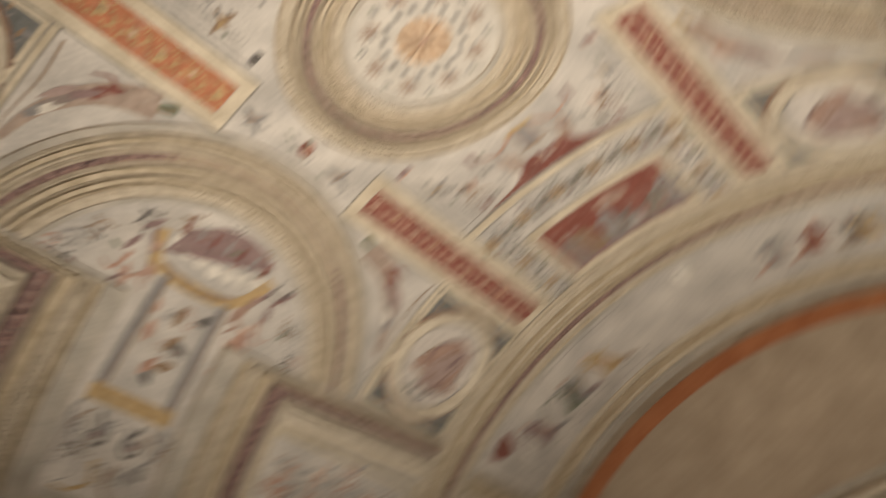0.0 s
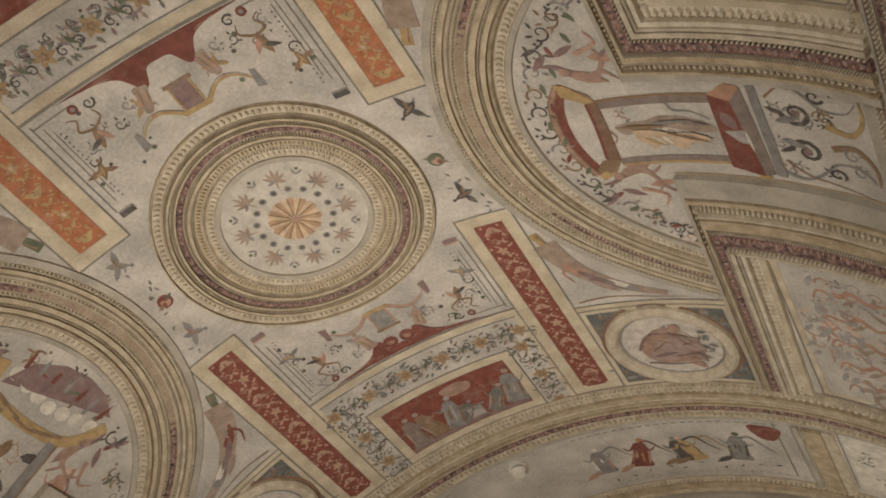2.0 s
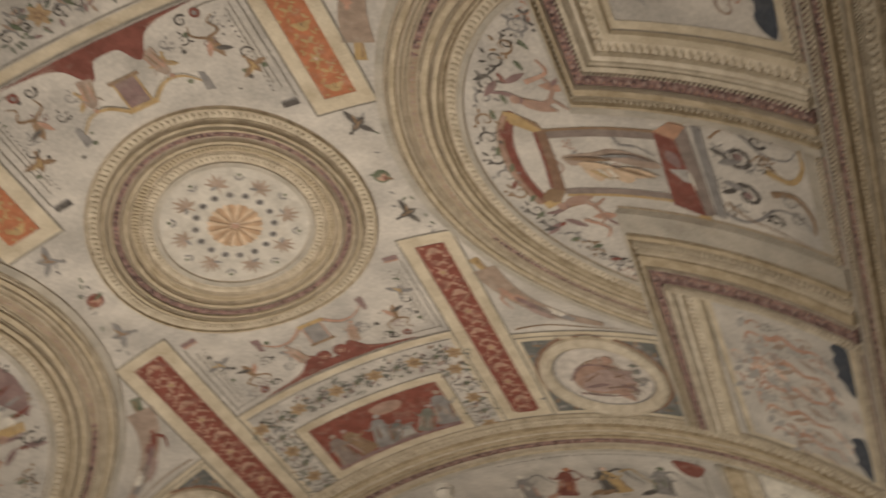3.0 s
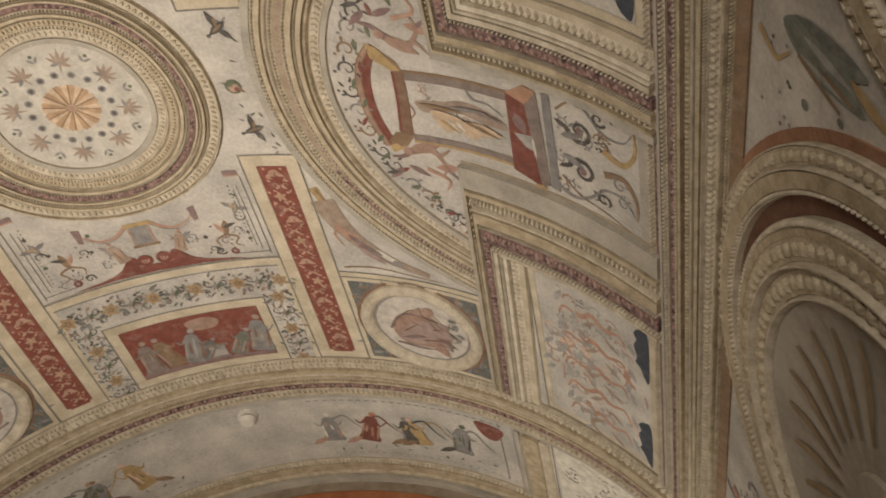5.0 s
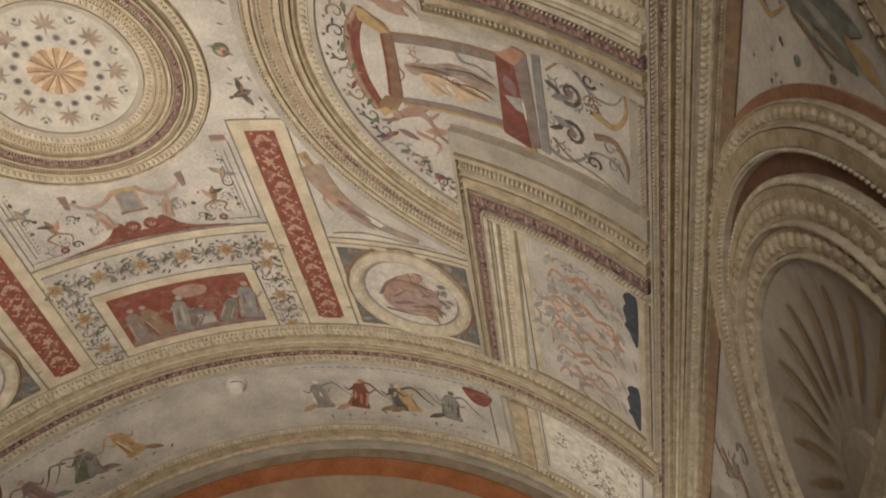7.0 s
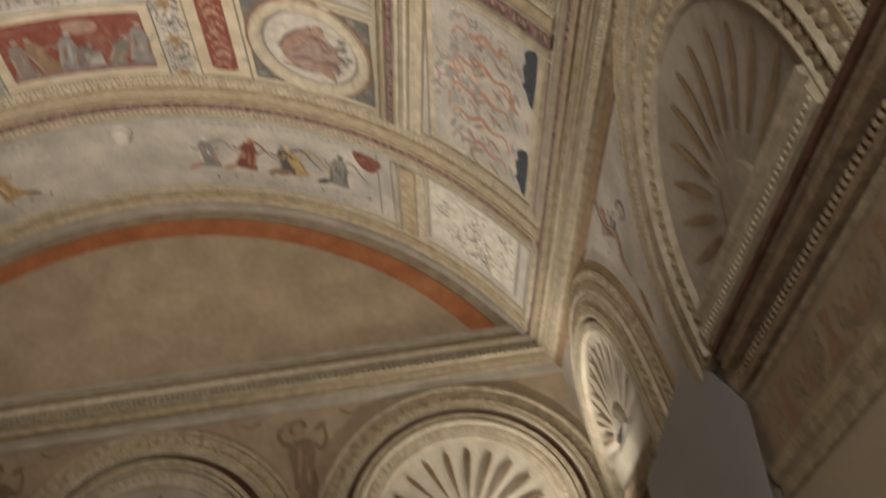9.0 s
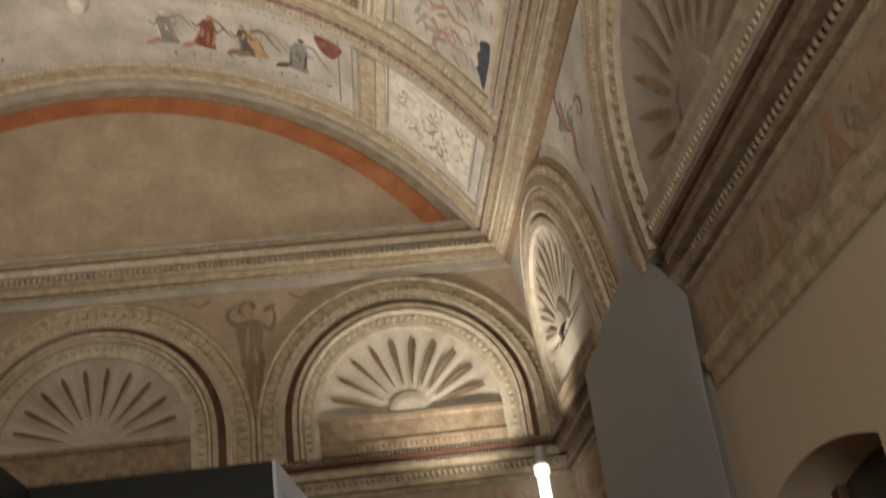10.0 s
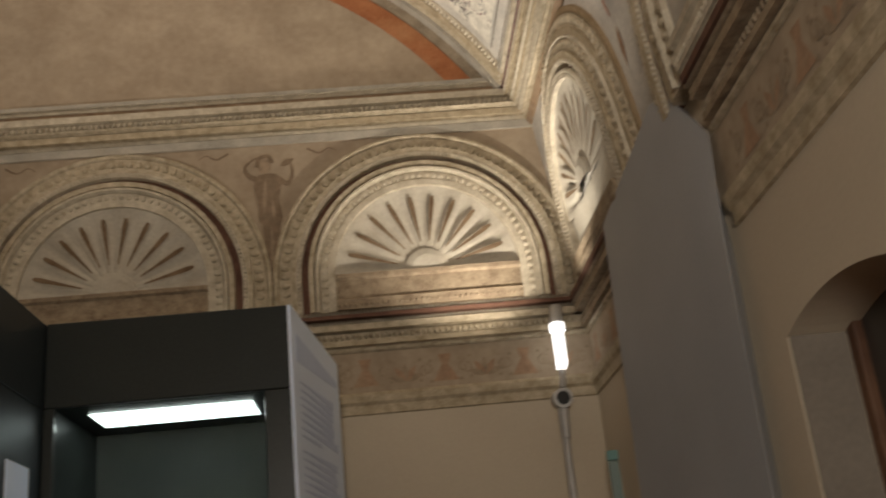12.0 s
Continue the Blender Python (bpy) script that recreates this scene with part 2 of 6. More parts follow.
def sheet(bm, u0, u1, v0, v1, surf, h=0.0, step=0.1):
    nu, nv = max(1, int((u1 - u0) / step + 0.5)), max(1, int((v1 - v0) / 0.5 + 0.5))
    g = [[bm.verts.new(surf(u0 + (u1 - u0) * i / nu, v0 + (v1 - v0) * j / nv, h)) for j in range(nv + 1)] for i in range(nu + 1)]
    for i in range(nu):
        for j in range(nv):
            bm.faces.new((g[i][j], g[i + 1][j], g[i + 1][j + 1], g[i][j + 1]))


def patch(bm, pts, surf, h):
    """A small flat shape of paint."""
    bm.faces.new([bm.verts.new(surf(u, v, h)) for u, v in pts])


def disc(bm, u, v, r, surf, h, n=14, rv=None):
    if r > 0.1:
        rings = [[bm.verts.new(surf(a, b, h)) for a, b in arc(u, v, r * k / 6, 0, 2 * math.pi * (n - 1) / n, n - 1, (rv or r) * k / 6)] for k in range(1, 7)]
        bm.faces.new(rings[0])
        for a, b in zip(rings, rings[1:]):
            for i in range(n):
                bm.faces.new((a[i], a[(i + 1) % n], b[(i + 1) % n], b[i]))
        return
    patch(bm, arc(u, v, r, 0, 2 * math.pi * (n - 1) / n, n - 1, rv), surf, h)


def leaf(bm, u, v, ang, length, width, surf, h):
    c, s = math.cos(ang), math.sin(ang)
    prof = [(0, 0), (0.25, 0.42), (0.55, 0.5), (0.8, 0.28), (1, 0), (0.8, -0.28), (0.55, -0.5), (0.25, -0.42)]
    patch(bm, [(u + c * a * length - s * b * width, v + s * a * length + c * b * width) for a, b in prof], surf, h)


def stroke(bm, pts, w, surf, h, taper=True):
    """A brush stroke along points, thinning at its end."""
    n = len(pts)
    left, right = offset_path(pts, 0.5, False), offset_path(pts, -0.5, False)
    rows = []
    for i, p in enumerate(pts):
        k = w * (1 - 0.75 * i / (n - 1) if taper else 1)
        rows.append([bm.verts.new(surf(p[0] + (q[i][0] - p[0]) * k, p[1] + (q[i][1] - p[1]) * k, h)) for q in (left, right)])
    for a, b in zip(rows, rows[1:]):
        bm.faces.new((a[0], b[0], b[1], a[1]))


def spiral(u, v, r, start, turns, n=18, sign=1):
    return [(u + r * (1 - 0.85 * i / n) * math.cos(start + sign * turns * 2 * math.pi * i / n),
             v + r * (1 - 0.85 * i / n) * math.sin(start + sign * turns * 2 * math.pi * i / n)) for i in range(n + 1)]


# bed tone in the gaps between layers: shade of the relief put into colour
RECESS_SHADE = surface("recess_shade", (0.31, 0.25, 0.18), (0.45, 0.38, 0.285), 0.9, 12, 80, 0.2)


def moulding(name, path, layers, surf, label, closed=False, group=""):
    """A stucco moulding: layers of (kind, from, to, height, material) side by side along a path."""
    base = thing(name, label, "moulding", group)
    first, last = layers[0][1], layers[-1][2]
    bm = bmesh.new()
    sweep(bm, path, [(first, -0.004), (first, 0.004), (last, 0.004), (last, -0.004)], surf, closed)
    part("bed", bm, RECESS_SHADE, base)
    for kind, o0, o1, h, mat in layers:
        k = 0.0022 if o1 > o0 else -0.0022
        o0, o1 = o0 + k, o1 - k
        w, mid = abs(o1 - o0), (o0 + o1) / 2
        bm = bmesh.new()
        if kind == "flat":
            sweep(bm, path, [(o0, -0.004), (o0, h), (o1, h), (o1, -0.004)], surf, closed)
            part("fascia", bm, mat, base)
            if mat is STUCCO_DARK:
                bm = bmesh.new()
                bumps(bm, path, mid, 0.052, 0.015, w * 0.5, 0.004, surf, h, closed)
                part("inlay", bm, P_FADED, base, "pale inlaid flowers on the dark band")["kind"] = "stuff"
                bm = bmesh.new()
                bumps(bm, path, mid + w * 0.18, 0.0217, 0.008, w * 0.3, 0.003, surf, h, closed)
                part("inlay", bm, P_FLESH, base, "rosy inlaid specks on the dark band")["kind"] = "stuff"
        elif kind == "round":
            prof = [(mid - w / 2 * math.cos(math.pi * i / 6), h * math.sin(math.pi * i / 6) - 0.003) for i in range(7)]
            sweep(bm, path, prof, surf, closed)
            part("torus", bm, mat, base)
        elif kind == "cove":
            sweep(bm, path, [(o0, -0.004), (o0, h), (o0 + (o1 - o0) * 0.35, h * 0.5), (o0 + (o1 - o0) * 0.7, h * 0.2), (o1, h * 0.12), (o1, -0.004)], surf, closed)
            part("cove", bm, mat, base)
        elif kind in ("eggs", "beads"):
            sweep(bm, path, [(o0, -0.004), (o0, h * 0.35), (o1, h * 0.35), (o1, -0.004)], surf, closed)
            if kind == "eggs":
                bumps(bm, path, mid, w * 0.72, w * 0.55, w * 0.86, h * 0.42, surf, h * 0.35, closed, True)
            else:
                bumps(bm, path, mid, w * 1.1, w * 0.8, w * 0.85, h * 0.6, surf, h * 0.35, closed)
            part("egg_and_dart" if kind == "eggs" else "beading", bm, mat, base)
    return base

# ---- the shell of the room ----
def slab(name, lo, hi, mat, label):
    return structure(name, box(bmesh.new(), lo, hi), mat, label)


FLOOR = surface("terracotta_floor", (0.16, 0.075, 0.04), (0.27, 0.14, 0.08), 0.55, 5, 60, 0.2)
slab("floor", (XL - 0.3, YB - 0.3, -0.2), (XW + 0.3, YE + 0.3, 0.0), FLOOR, "terracotta floor of the vaulted room")
slab("wall_end", (XL - 0.3, YE, 0.0), (XW + 0.3, YE + 0.3, 5.5), PLASTER_OCHRE, "aged ochre plaster end wall under the vault")
slab("wall_left", (XL - 0.3, YB, 0.0), (XL, YE, 4.3), WALL, "cream limewashed side wall")
slab("wall_back", (XL - 0.3, YB - 0.3, 0.0), (XW + 0.3, YB, 5.5), WALL, "cream limewashed back wall")

WY0, WY1, WZ = 2.44, 3.05, 1.92     # the arched window recess: near jamb, far jamb, springing
WR = (WY1 - WY0) / 2


def wall_with_arch(bm):
    """The right wall with a segmental-arched recess that goes through it."""
    rise = 0.05
    rad = (WR * WR + rise * rise) / (2 * rise)
    half = math.asin(WR / rad)
    cy, cz = (WY0 + WY1) / 2, WZ + rise - rad
    top = [(cy + rad * math.sin(half - 2 * half * i / 14), cz + rad * math.cos(half - 2 * half * i / 14)) for i in range(15)]
    ring = [(WY1, 0.9)] + top + [(WY0, 0.9)]
    outer = [(YE, 0.9)] + [(YE + (YB - YE) * i / 14, 4.3) for i in range(15)] + [(YB, 0.9)]
    for x, flip in ((XW, False), (XW + 0.3, True)):
        a = [bm.verts.new((x, y, z)) for y, z in ring]
        b = [bm.verts.new((x, y, z)) for y, z in outer]
        for i in range(len(ring) - 1):
            f = (a[i], a[i + 1], b[i + 1], b[i])
            bm.faces.new(f[::-1] if flip else f)
        if flip:
            far = a
        else:
            near = a
    for i in range(len(ring) - 1):
        bm.faces.new((near[i], far[i], far[i + 1], near[i + 1]))
    box(bm, (XW, YB, 0.0), (XW + 0.3, YE, 0.9))


structure("wall_right", fill((wall_with_arch,)), WALL, "cream limewashed side wall with an arched window recess")

bm = bmesh.new()
sheet(bm, -SMAX - 0.012, SMAX + 0.012, YB, YE, on_vault, 0.0, 0.06)
sheet(bm, -SMAX - 0.35, SMAX + 0.35, YB - 0.3, YE + 0.3, on_vault, -0.25, 0.06)
structure("ceiling", bm, PLASTER, "frescoed barrel vault of pale plaster", True)


# ---- window in the recess ----
def window_recess():
    wood = surface("dark_stained_wood", (0.06, 0.046, 0.036), (0.11, 0.085, 0.066), 0.6, 6, 50, 0.3)
    glass, n, l = nodes_of("night_glass")
    n["Principled BSDF"].inputs["Base Color"].default_value = (0.075, 0.068, 0.062, 1)
    n["Principled BSDF"].inputs["Roughness"].default_value = 0.25
    w = thing("window", "dark arched window with a grey-brown wooden frame and unlit panes", "window", place=(XW + 0.26, 2.73, 0.9))
    m = Matrix.Translation(-w.location)

    def add(name, mat, *boxes):
        bm = bmesh.new()
        for b in boxes:
            box(bm, *b)
        bm.transform(m)
        return part(name, bm, mat, w)
    rust = surface("rusty_brown_wood", (0.10, 0.05, 0.03), (0.16, 0.085, 0.05), 0.6, 6, 50, 0.3)
    add("frame", rust, ((XW + 0.150, WY1 - 0.05, 0.9), (XW + 0.19, WY1 - 0.003, 1.94), 0.006))
    add("frame", wood, ((XW + 0.150, WY0 + 0.003, 0.9), (XW + 0.19, WY0 + 0.06, 1.94), 0.006))
    # thin dark sheets over the jambs: the weak light there put into their colour
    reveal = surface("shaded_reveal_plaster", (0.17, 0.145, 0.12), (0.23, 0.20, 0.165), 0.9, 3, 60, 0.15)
    add("jamb_shade", reveal, ((XW + 0.004, WY1 - 0.006, 0.9), (XW + 0.149, WY1 - 0.001, WZ)))
    add("jamb_shade", reveal, ((XW + 0.004, WY0 + 0.001, 0.9), (XW + 0.149, WY0 + 0.006, WZ)))
    add("transom", wood, ((XW + 0.155, WY0 + 0.06, 1.30), (XW + 0.185, WY1 - 0.05, 1.36), 0.004))
    add("pane", glass, ((XW + 0.175, 2.73, 0.9), (XW + 0.183, WY1, 2.0)))
    add("pane", glass, ((XW + 0.175, WY0, 0.9), (XW + 0.183, 2.73, 2.0)))


window_recess()

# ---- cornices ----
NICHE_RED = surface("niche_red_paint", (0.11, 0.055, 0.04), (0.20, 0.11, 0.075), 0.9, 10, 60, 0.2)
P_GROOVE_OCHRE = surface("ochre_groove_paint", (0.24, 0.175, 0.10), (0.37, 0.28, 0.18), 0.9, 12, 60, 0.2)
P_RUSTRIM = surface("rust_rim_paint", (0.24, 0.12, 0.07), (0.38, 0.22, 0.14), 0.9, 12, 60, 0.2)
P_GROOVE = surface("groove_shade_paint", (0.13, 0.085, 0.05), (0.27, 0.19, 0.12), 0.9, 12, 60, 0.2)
STUCCO_SHELL = surface("shell_stucco", (0.44, 0.40, 0.33), (0.60, 0.56, 0.47), 0.85, 6, 60, 0.25, stain=(0.34, 0.28, 0.20), stain_amount=0.5)
STUCCO_WORN_SHADED = surface("worn_and_shaded_stucco", (0.21, 0.155, 0.105), (0.41, 0.33, 0.23), 0.8, 20, 90, 0.4, stain=(0.12, 0.075, 0.05), stain_amount=0.4)
SHELL_GREY = surface("grey_shell_stucco", (0.35, 0.315, 0.265), (0.47, 0.43, 0.365), 0.85, 5, 50, 0.2, stain=(0.20, 0.165, 0.125), stain_amount=0.5)
MOULD_LOW = [(0.0, 2.285), (0.012, 2.29), (0.014, 2.33), (0.028, 2.345), (0.032, 2.375), (0.018, 2.39), (0.0, 2.395)]


def run(bm, profile, side, a, b):
    """A straight cornice: profile of (out, z) from a to b along the wall named by side, mitred into the corners."""
    cuts = []
    for end, v in ((0, a), (1, b)):
        row = []
        for o, z in profile:
            if side == "end":
                row.append(bm.verts.new((v + (o if end == 0 else -o) * (v in (XL, XW)), YE - o + 0.002, z)))
            elif side == "right":
                row.append(bm.verts.new((XW - o + 0.002, v - o * (v == YE), z)))
            else:
                row.append(bm.verts.new((XL + o - 0.002, v - o * (v == YE), z)))
        cuts.append(row)
    for i in range(len(profile) - 1):
        bm.faces.new((cuts[0][i], cuts[0][i + 1], cuts[1][i + 1], cuts[1][i]))
    for row in cuts:
        bm.faces.new(row)


GY0, GY1, GX = 3.21, 4.38, 1.08     # the grey casing on the right wall
def on_slope(sign):
    """The sloping face of the side cornice, by y and the distance down from the vault's edge."""
    def f(y, q, h=0.0):
        out = 0.285 - q * 0.535 + h * 0.845
        return Vector((XW - out if sign > 0 else XL + out, y, 3.985 - q * 0.845 - h * 0.535))
    return f


for sign in (1, -1):
    lays = [("flat", 0.0, 0.016, 0.02, GREYBAND), ("beads", 0.016, 0.036, 0.03, STUCCO_PALE), ("flat", 0.036, 0.064, 0.008, STUCCO_DARK), ("beads", 0.064, 0.082, 0.03, STUCCO_PALE),
            ("flat", 0.082, 0.096, 0.026, OCHRE), ("eggs", 0.096, 0.126, 0.028, STUCCO), ("round", 0.126, 0.144, 0.035, STUCCO_PALE), ("flat", 0.144, 0.162, 0.026, OCHRE), ("beads", 0.162, 0.176, 0.03, STUCCO_PALE),
            ("eggs", 0.176, 0.214, 0.034, STUCCO_PALE), ("round", 0.214, 0.234, 0.03, STUCCO), ("beads", 0.234, 0.25, 0.022, STUCCO), ("flat", 0.25, 0.295, 0.012, P_BROWN)]
    moulding("upper_cornice", [(YB, 0.0), (YE, 0.0)], lays, on_slope(sign), "gilded stucco cornice with beads and eggs along the side wall")
UP_LAYERS = [("flat", 0.0, -0.028, 0.03, GREYBAND), ("beads", -0.028, -0.048, 0.06, STUCCO_PALE), ("flat", -0.048, -0.085, 0.018, P_BROWN), ("flat", -0.085, -0.125, 0.055, STUCCO_PALE),
             ("eggs", -0.125, -0.168, 0.075, STUCCO_PALE), ("round", -0.168, -0.195, 0.085, STUCCO), ("flat", -0.195, -0.232, 0.05, OCHRE), ("beads", -0.232, -0.252, 0.045, STUCCO_PALE), ("flat", -0.252, -0.30, 0.016, GREYBAND)]
moulding("upper_cornice", [(XL, 4.02), (XW - 0.13, 4.02)], UP_LAYERS, on_end, "gilded stucco cornice with beads and eggs on the end wall")
LOW_LAYERS = [("beads", 0.0, -0.022, 0.09, STUCCO_PALE), ("flat", -0.022, -0.045, 0.08, NICHE_RED), ("beads", -0.045, -0.065, 0.078, STUCCO_PALE), ("flat", -0.065, -0.10, 0.06, STUCCO),
              ("eggs", -0.10, -0.143, 0.055, STUCCO), ("flat", -0.143, -0.17, 0.036, OCHRE), ("round", -0.17, -0.20, 0.025, STUCCO)]
# the side walls' cornice is browner and more worn
LOW_WORN = [("beads", 0.0, -0.016, 0.084, STUCCO), ("flat", -0.016, -0.045, 0.08, NICHE_RED), ("round", -0.045, -0.065, 0.078, STUCCO_WORN_SHADED), ("flat", -0.065, -0.10, 0.062, STUCCO_WORN_SHADED),
            ("eggs", -0.10, -0.143, 0.046, STUCCO_WORN_SHADED), ("flat", -0.143, -0.17, 0.036, STUCCO_WORN_SHADED), ("round", -0.17, -0.20, 0.025, STUCCO)]
for side, surf, a, b in (("end", on_end, XL, XW), ("right", on_right, YB, GY0), ("right", on_right, GY1, YE), ("left", on_left, YB, YE)):
    lays = LOW_LAYERS if side == "end" else LOW_WORN
    moulding("lower_cornice", [(a, 2.785), (b, 2.785)], lays, surf, "stucco cornice with rows of beads below the shell niches")
    base = thing("wall_moulding", "ochre painted moulding on the plain wall", "moulding")
    part("moulded_band", fill((run, MOULD_LOW, side, a, b)), OCHRE, base)

bm = bmesh.new()
sheet(bm, XL, XW, 0.0, 2.284, on_end, 0.004, 3)
structure("wall_finish", bm, WALL, "plain cream limewash on the lower end wall")

# painted frieze grounds between the mouldings and behind the shells
for side, a, b, surf in (("end", XL, XW, on_end), ("right", YB, YE, on_right), ("left", YB, YE, on_left)):
    bm = bmesh.new()
    sheet(bm, a, b, 2.39, 2.59, surf, 0.003, 3)
    structure("frieze_plaster", bm, PLASTER_OCHRE, "ochre plaster frieze ground")
    if side != "end":
        bm = bmesh.new()
        sheet(bm, a, b, 2.80, 3.80, surf, 0.003, 3)
        structure("spandrel_plaster", bm, PLASTER, "pale plaster behind the shell niches")


# ---- shell niches ----
def shell_niche(surf, cu, cz, r, w_out, ribs, label, base_z):
    """A blind round-headed niche with a scalloped shell, stepped mouldings and a flat sill."""
    base = thing("shell_niche", label, "niche", "shell niches on the walls")
    low = base_z
    worn = surf is not on_end and cu < 4     # side shells: greyer, with the dimmer light put into the colour; their flutes nearly gone

    def legs(rad):
        return [(cu + rad, low)] + arc(cu, cz, rad, 0, math.pi, 40) + [(cu - rad, low)]
    # the shell: a shallow bowl of flutes round a hub
    bm = bmesh.new()
    hub = r * 0.24
    n = ribs * 6
    rows = []
    for k in range(7):
        f = k / 6
        rr = hub + (r - hub) * f
        row = []
        for i in range(n + 1):
            a = math.pi * i / n
            wave = abs(math.cos(a * ribs))
            dip = -0.012 - 0.035 * math.sin(math.pi * min(1, f * 1.05) * 0.5) ** 2 + 0.035 * f ** 3
            groove = (-0.005 if worn else -0.016) * max(0.0, 0.35 - wave) / 0.35 * min(1, f * 3) * (1 if f < 0.95 else 0.2)
            row.append(bm.verts.new(surf(cu + rr * math.cos(a), cz + rr * math.sin(a), 0.055 + dip + groove)))
        rows.append(row)
    for a, b in zip(rows, rows[1:]):
        for i in range(n):
            bm.faces.new((a[i], b[i], b[i + 1], a[i + 1]))
    ob = part("shell", bm, SHELL_GREY if worn else STUCCO_SHELL, base)
    for p in ob.data.polygons:
        p.use_smooth = True
    # strips along the grooves: crease shade put into dark colour, ochre on the worn shells
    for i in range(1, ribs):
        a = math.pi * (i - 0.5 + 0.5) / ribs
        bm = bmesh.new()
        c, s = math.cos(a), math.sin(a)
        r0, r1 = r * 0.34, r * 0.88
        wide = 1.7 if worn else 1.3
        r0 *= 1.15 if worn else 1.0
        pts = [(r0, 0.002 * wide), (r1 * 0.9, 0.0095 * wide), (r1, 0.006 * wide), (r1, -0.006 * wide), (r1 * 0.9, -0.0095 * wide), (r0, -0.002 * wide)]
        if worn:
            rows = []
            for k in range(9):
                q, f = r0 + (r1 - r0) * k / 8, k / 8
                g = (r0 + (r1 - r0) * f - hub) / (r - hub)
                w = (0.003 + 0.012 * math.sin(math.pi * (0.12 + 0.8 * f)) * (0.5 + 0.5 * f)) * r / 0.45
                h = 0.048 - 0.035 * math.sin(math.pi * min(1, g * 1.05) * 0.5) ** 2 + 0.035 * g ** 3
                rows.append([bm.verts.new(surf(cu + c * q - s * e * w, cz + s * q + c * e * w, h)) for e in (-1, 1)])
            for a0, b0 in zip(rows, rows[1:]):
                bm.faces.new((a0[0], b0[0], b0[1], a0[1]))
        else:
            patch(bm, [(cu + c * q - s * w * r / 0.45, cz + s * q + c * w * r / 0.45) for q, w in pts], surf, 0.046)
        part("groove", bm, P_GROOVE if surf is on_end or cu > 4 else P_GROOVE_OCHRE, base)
    bm = bmesh.new()
    rows = [[bm.verts.new(surf(cu + hub * q * math.cos(math.pi * i / 16), cz + hub * q * math.sin(math.pi * i / 16), h)) for i in range(17)] for q, h in ((1.04, 0.04), (1.0, 0.056), (0.7, 0.066), (0.05, 0.07))]
    for a, b in zip(rows, rows[1:]):
        for i in range(16):
            bm.faces.new((a[i], a[i + 1], b[i + 1], b[i]))
    part("hub", bm, SHELL_GREY if worn else STUCCO_SHELL, base)
    tall = (cz - low) if cz - low < 0.2 else 0.08
    bm = bmesh.new()
    sweep(bm, [(cu - r, low), (cu + r, low)], [(0.0, 0.0), (0.0, 0.082), (0.05, 0.086), (0.06, 0.07), (tall - 0.03, 0.066), (tall - 0.02, 0.08), (tall, 0.08), (tall, 0.0)], surf)
    bumps(bm, [(cu - r, low + 0.022), (cu + r, low + 0.022)], 0, 0.026, 0.019, 0.022, 0.008, surf, 0.083)
    # the browner stucco stands in for the shadow that lies on these sills
    part("sill", bm, STUCCO_PALE if worn else STUCCO_WORN_SHADED, base)
    if cz - low > tall:
        bm = bmesh.new()
        sweep(bm, [(cu - r, low + tall), (cu + r, low + tall)], [(0.0, 0.0), (0.0, 0.03), (cz - low - tall, 0.03), (cz - low - tall, 0.0)], surf)
        part("apron", bm, STUCCO_SHELL, base)
    # mouldings round it
    w = w_out - r
    spec = [("flat", 0.0, 0.10, 0.062, STUCCO_PALE), ("eggs", 0.10, 0.24, 0.075, STUCCO_PALE), ("round", 0.24, 0.34, 0.085, STUCCO_PALE), ("flat", 0.34, 0.42, 0.075, STUCCO),
            ("flat", 0.42, 0.54, 0.012, NICHE_RED), ("beads", 0.54, 0.62, 0.07, STUCCO_PALE), ("flat", 0.62, 0.70, 0.055, STUCCO), ("eggs", 0.70, 0.90, 0.03, STUCCO), ("round", 0.90, 1.0, 0.035, STUCCO)]
    if not worn and surf is not on_end:
        spec = [("flat", 0.0, 0.05, 0.062, STUCCO_PALE), ("beads", 0.05, 0.13, 0.075, STUCCO_PALE), ("flat", 0.13, 0.20, 0.012, NICHE_RED), ("beads", 0.20, 0.27, 0.075, STUCCO_PALE), ("flat", 0.27, 0.36, 0.06, OCHRE),
                ("eggs", 0.36, 0.54, 0.055, STUCCO), ("round", 0.54, 0.60, 0.05, STUCCO_PALE), ("flat", 0.60, 0.70, 0.035, OCHRE), ("eggs", 0.70, 0.88, 0.03, STUCCO), ("round", 0.88, 1.0, 0.02, P_GROOVE_OCHRE)]
    if worn:
        spec = [("round", 0.0, 0.05, 0.066, STUCCO_PALE), ("eggs", 0.05, 0.20, 0.07, STUCCO), ("round", 0.20, 0.25, 0.075, STUCCO_PALE), ("eggs", 0.25, 0.39, 0.07, STUCCO), ("flat", 0.39, 0.44, 0.055, OCHRE), ("beads", 0.44, 0.50, 0.055, STUCCO_PALE),
                ("flat", 0.50, 0.63, 0.018, NICHE_RED), ("beads", 0.63, 0.67, 0.05, STUCCO_PALE), ("flat", 0.67, 0.77, 0.045, OCHRE), ("round", 0.77, 0.80, 0.045, STUCCO_PALE), ("eggs", 0.80, 0.905, 0.036, STUCCO), ("round", 0.905, 0.925, 0.03, STUCCO_PALE), ("flat", 0.925, 1.0, 0.010, P_RUSTRIM)]
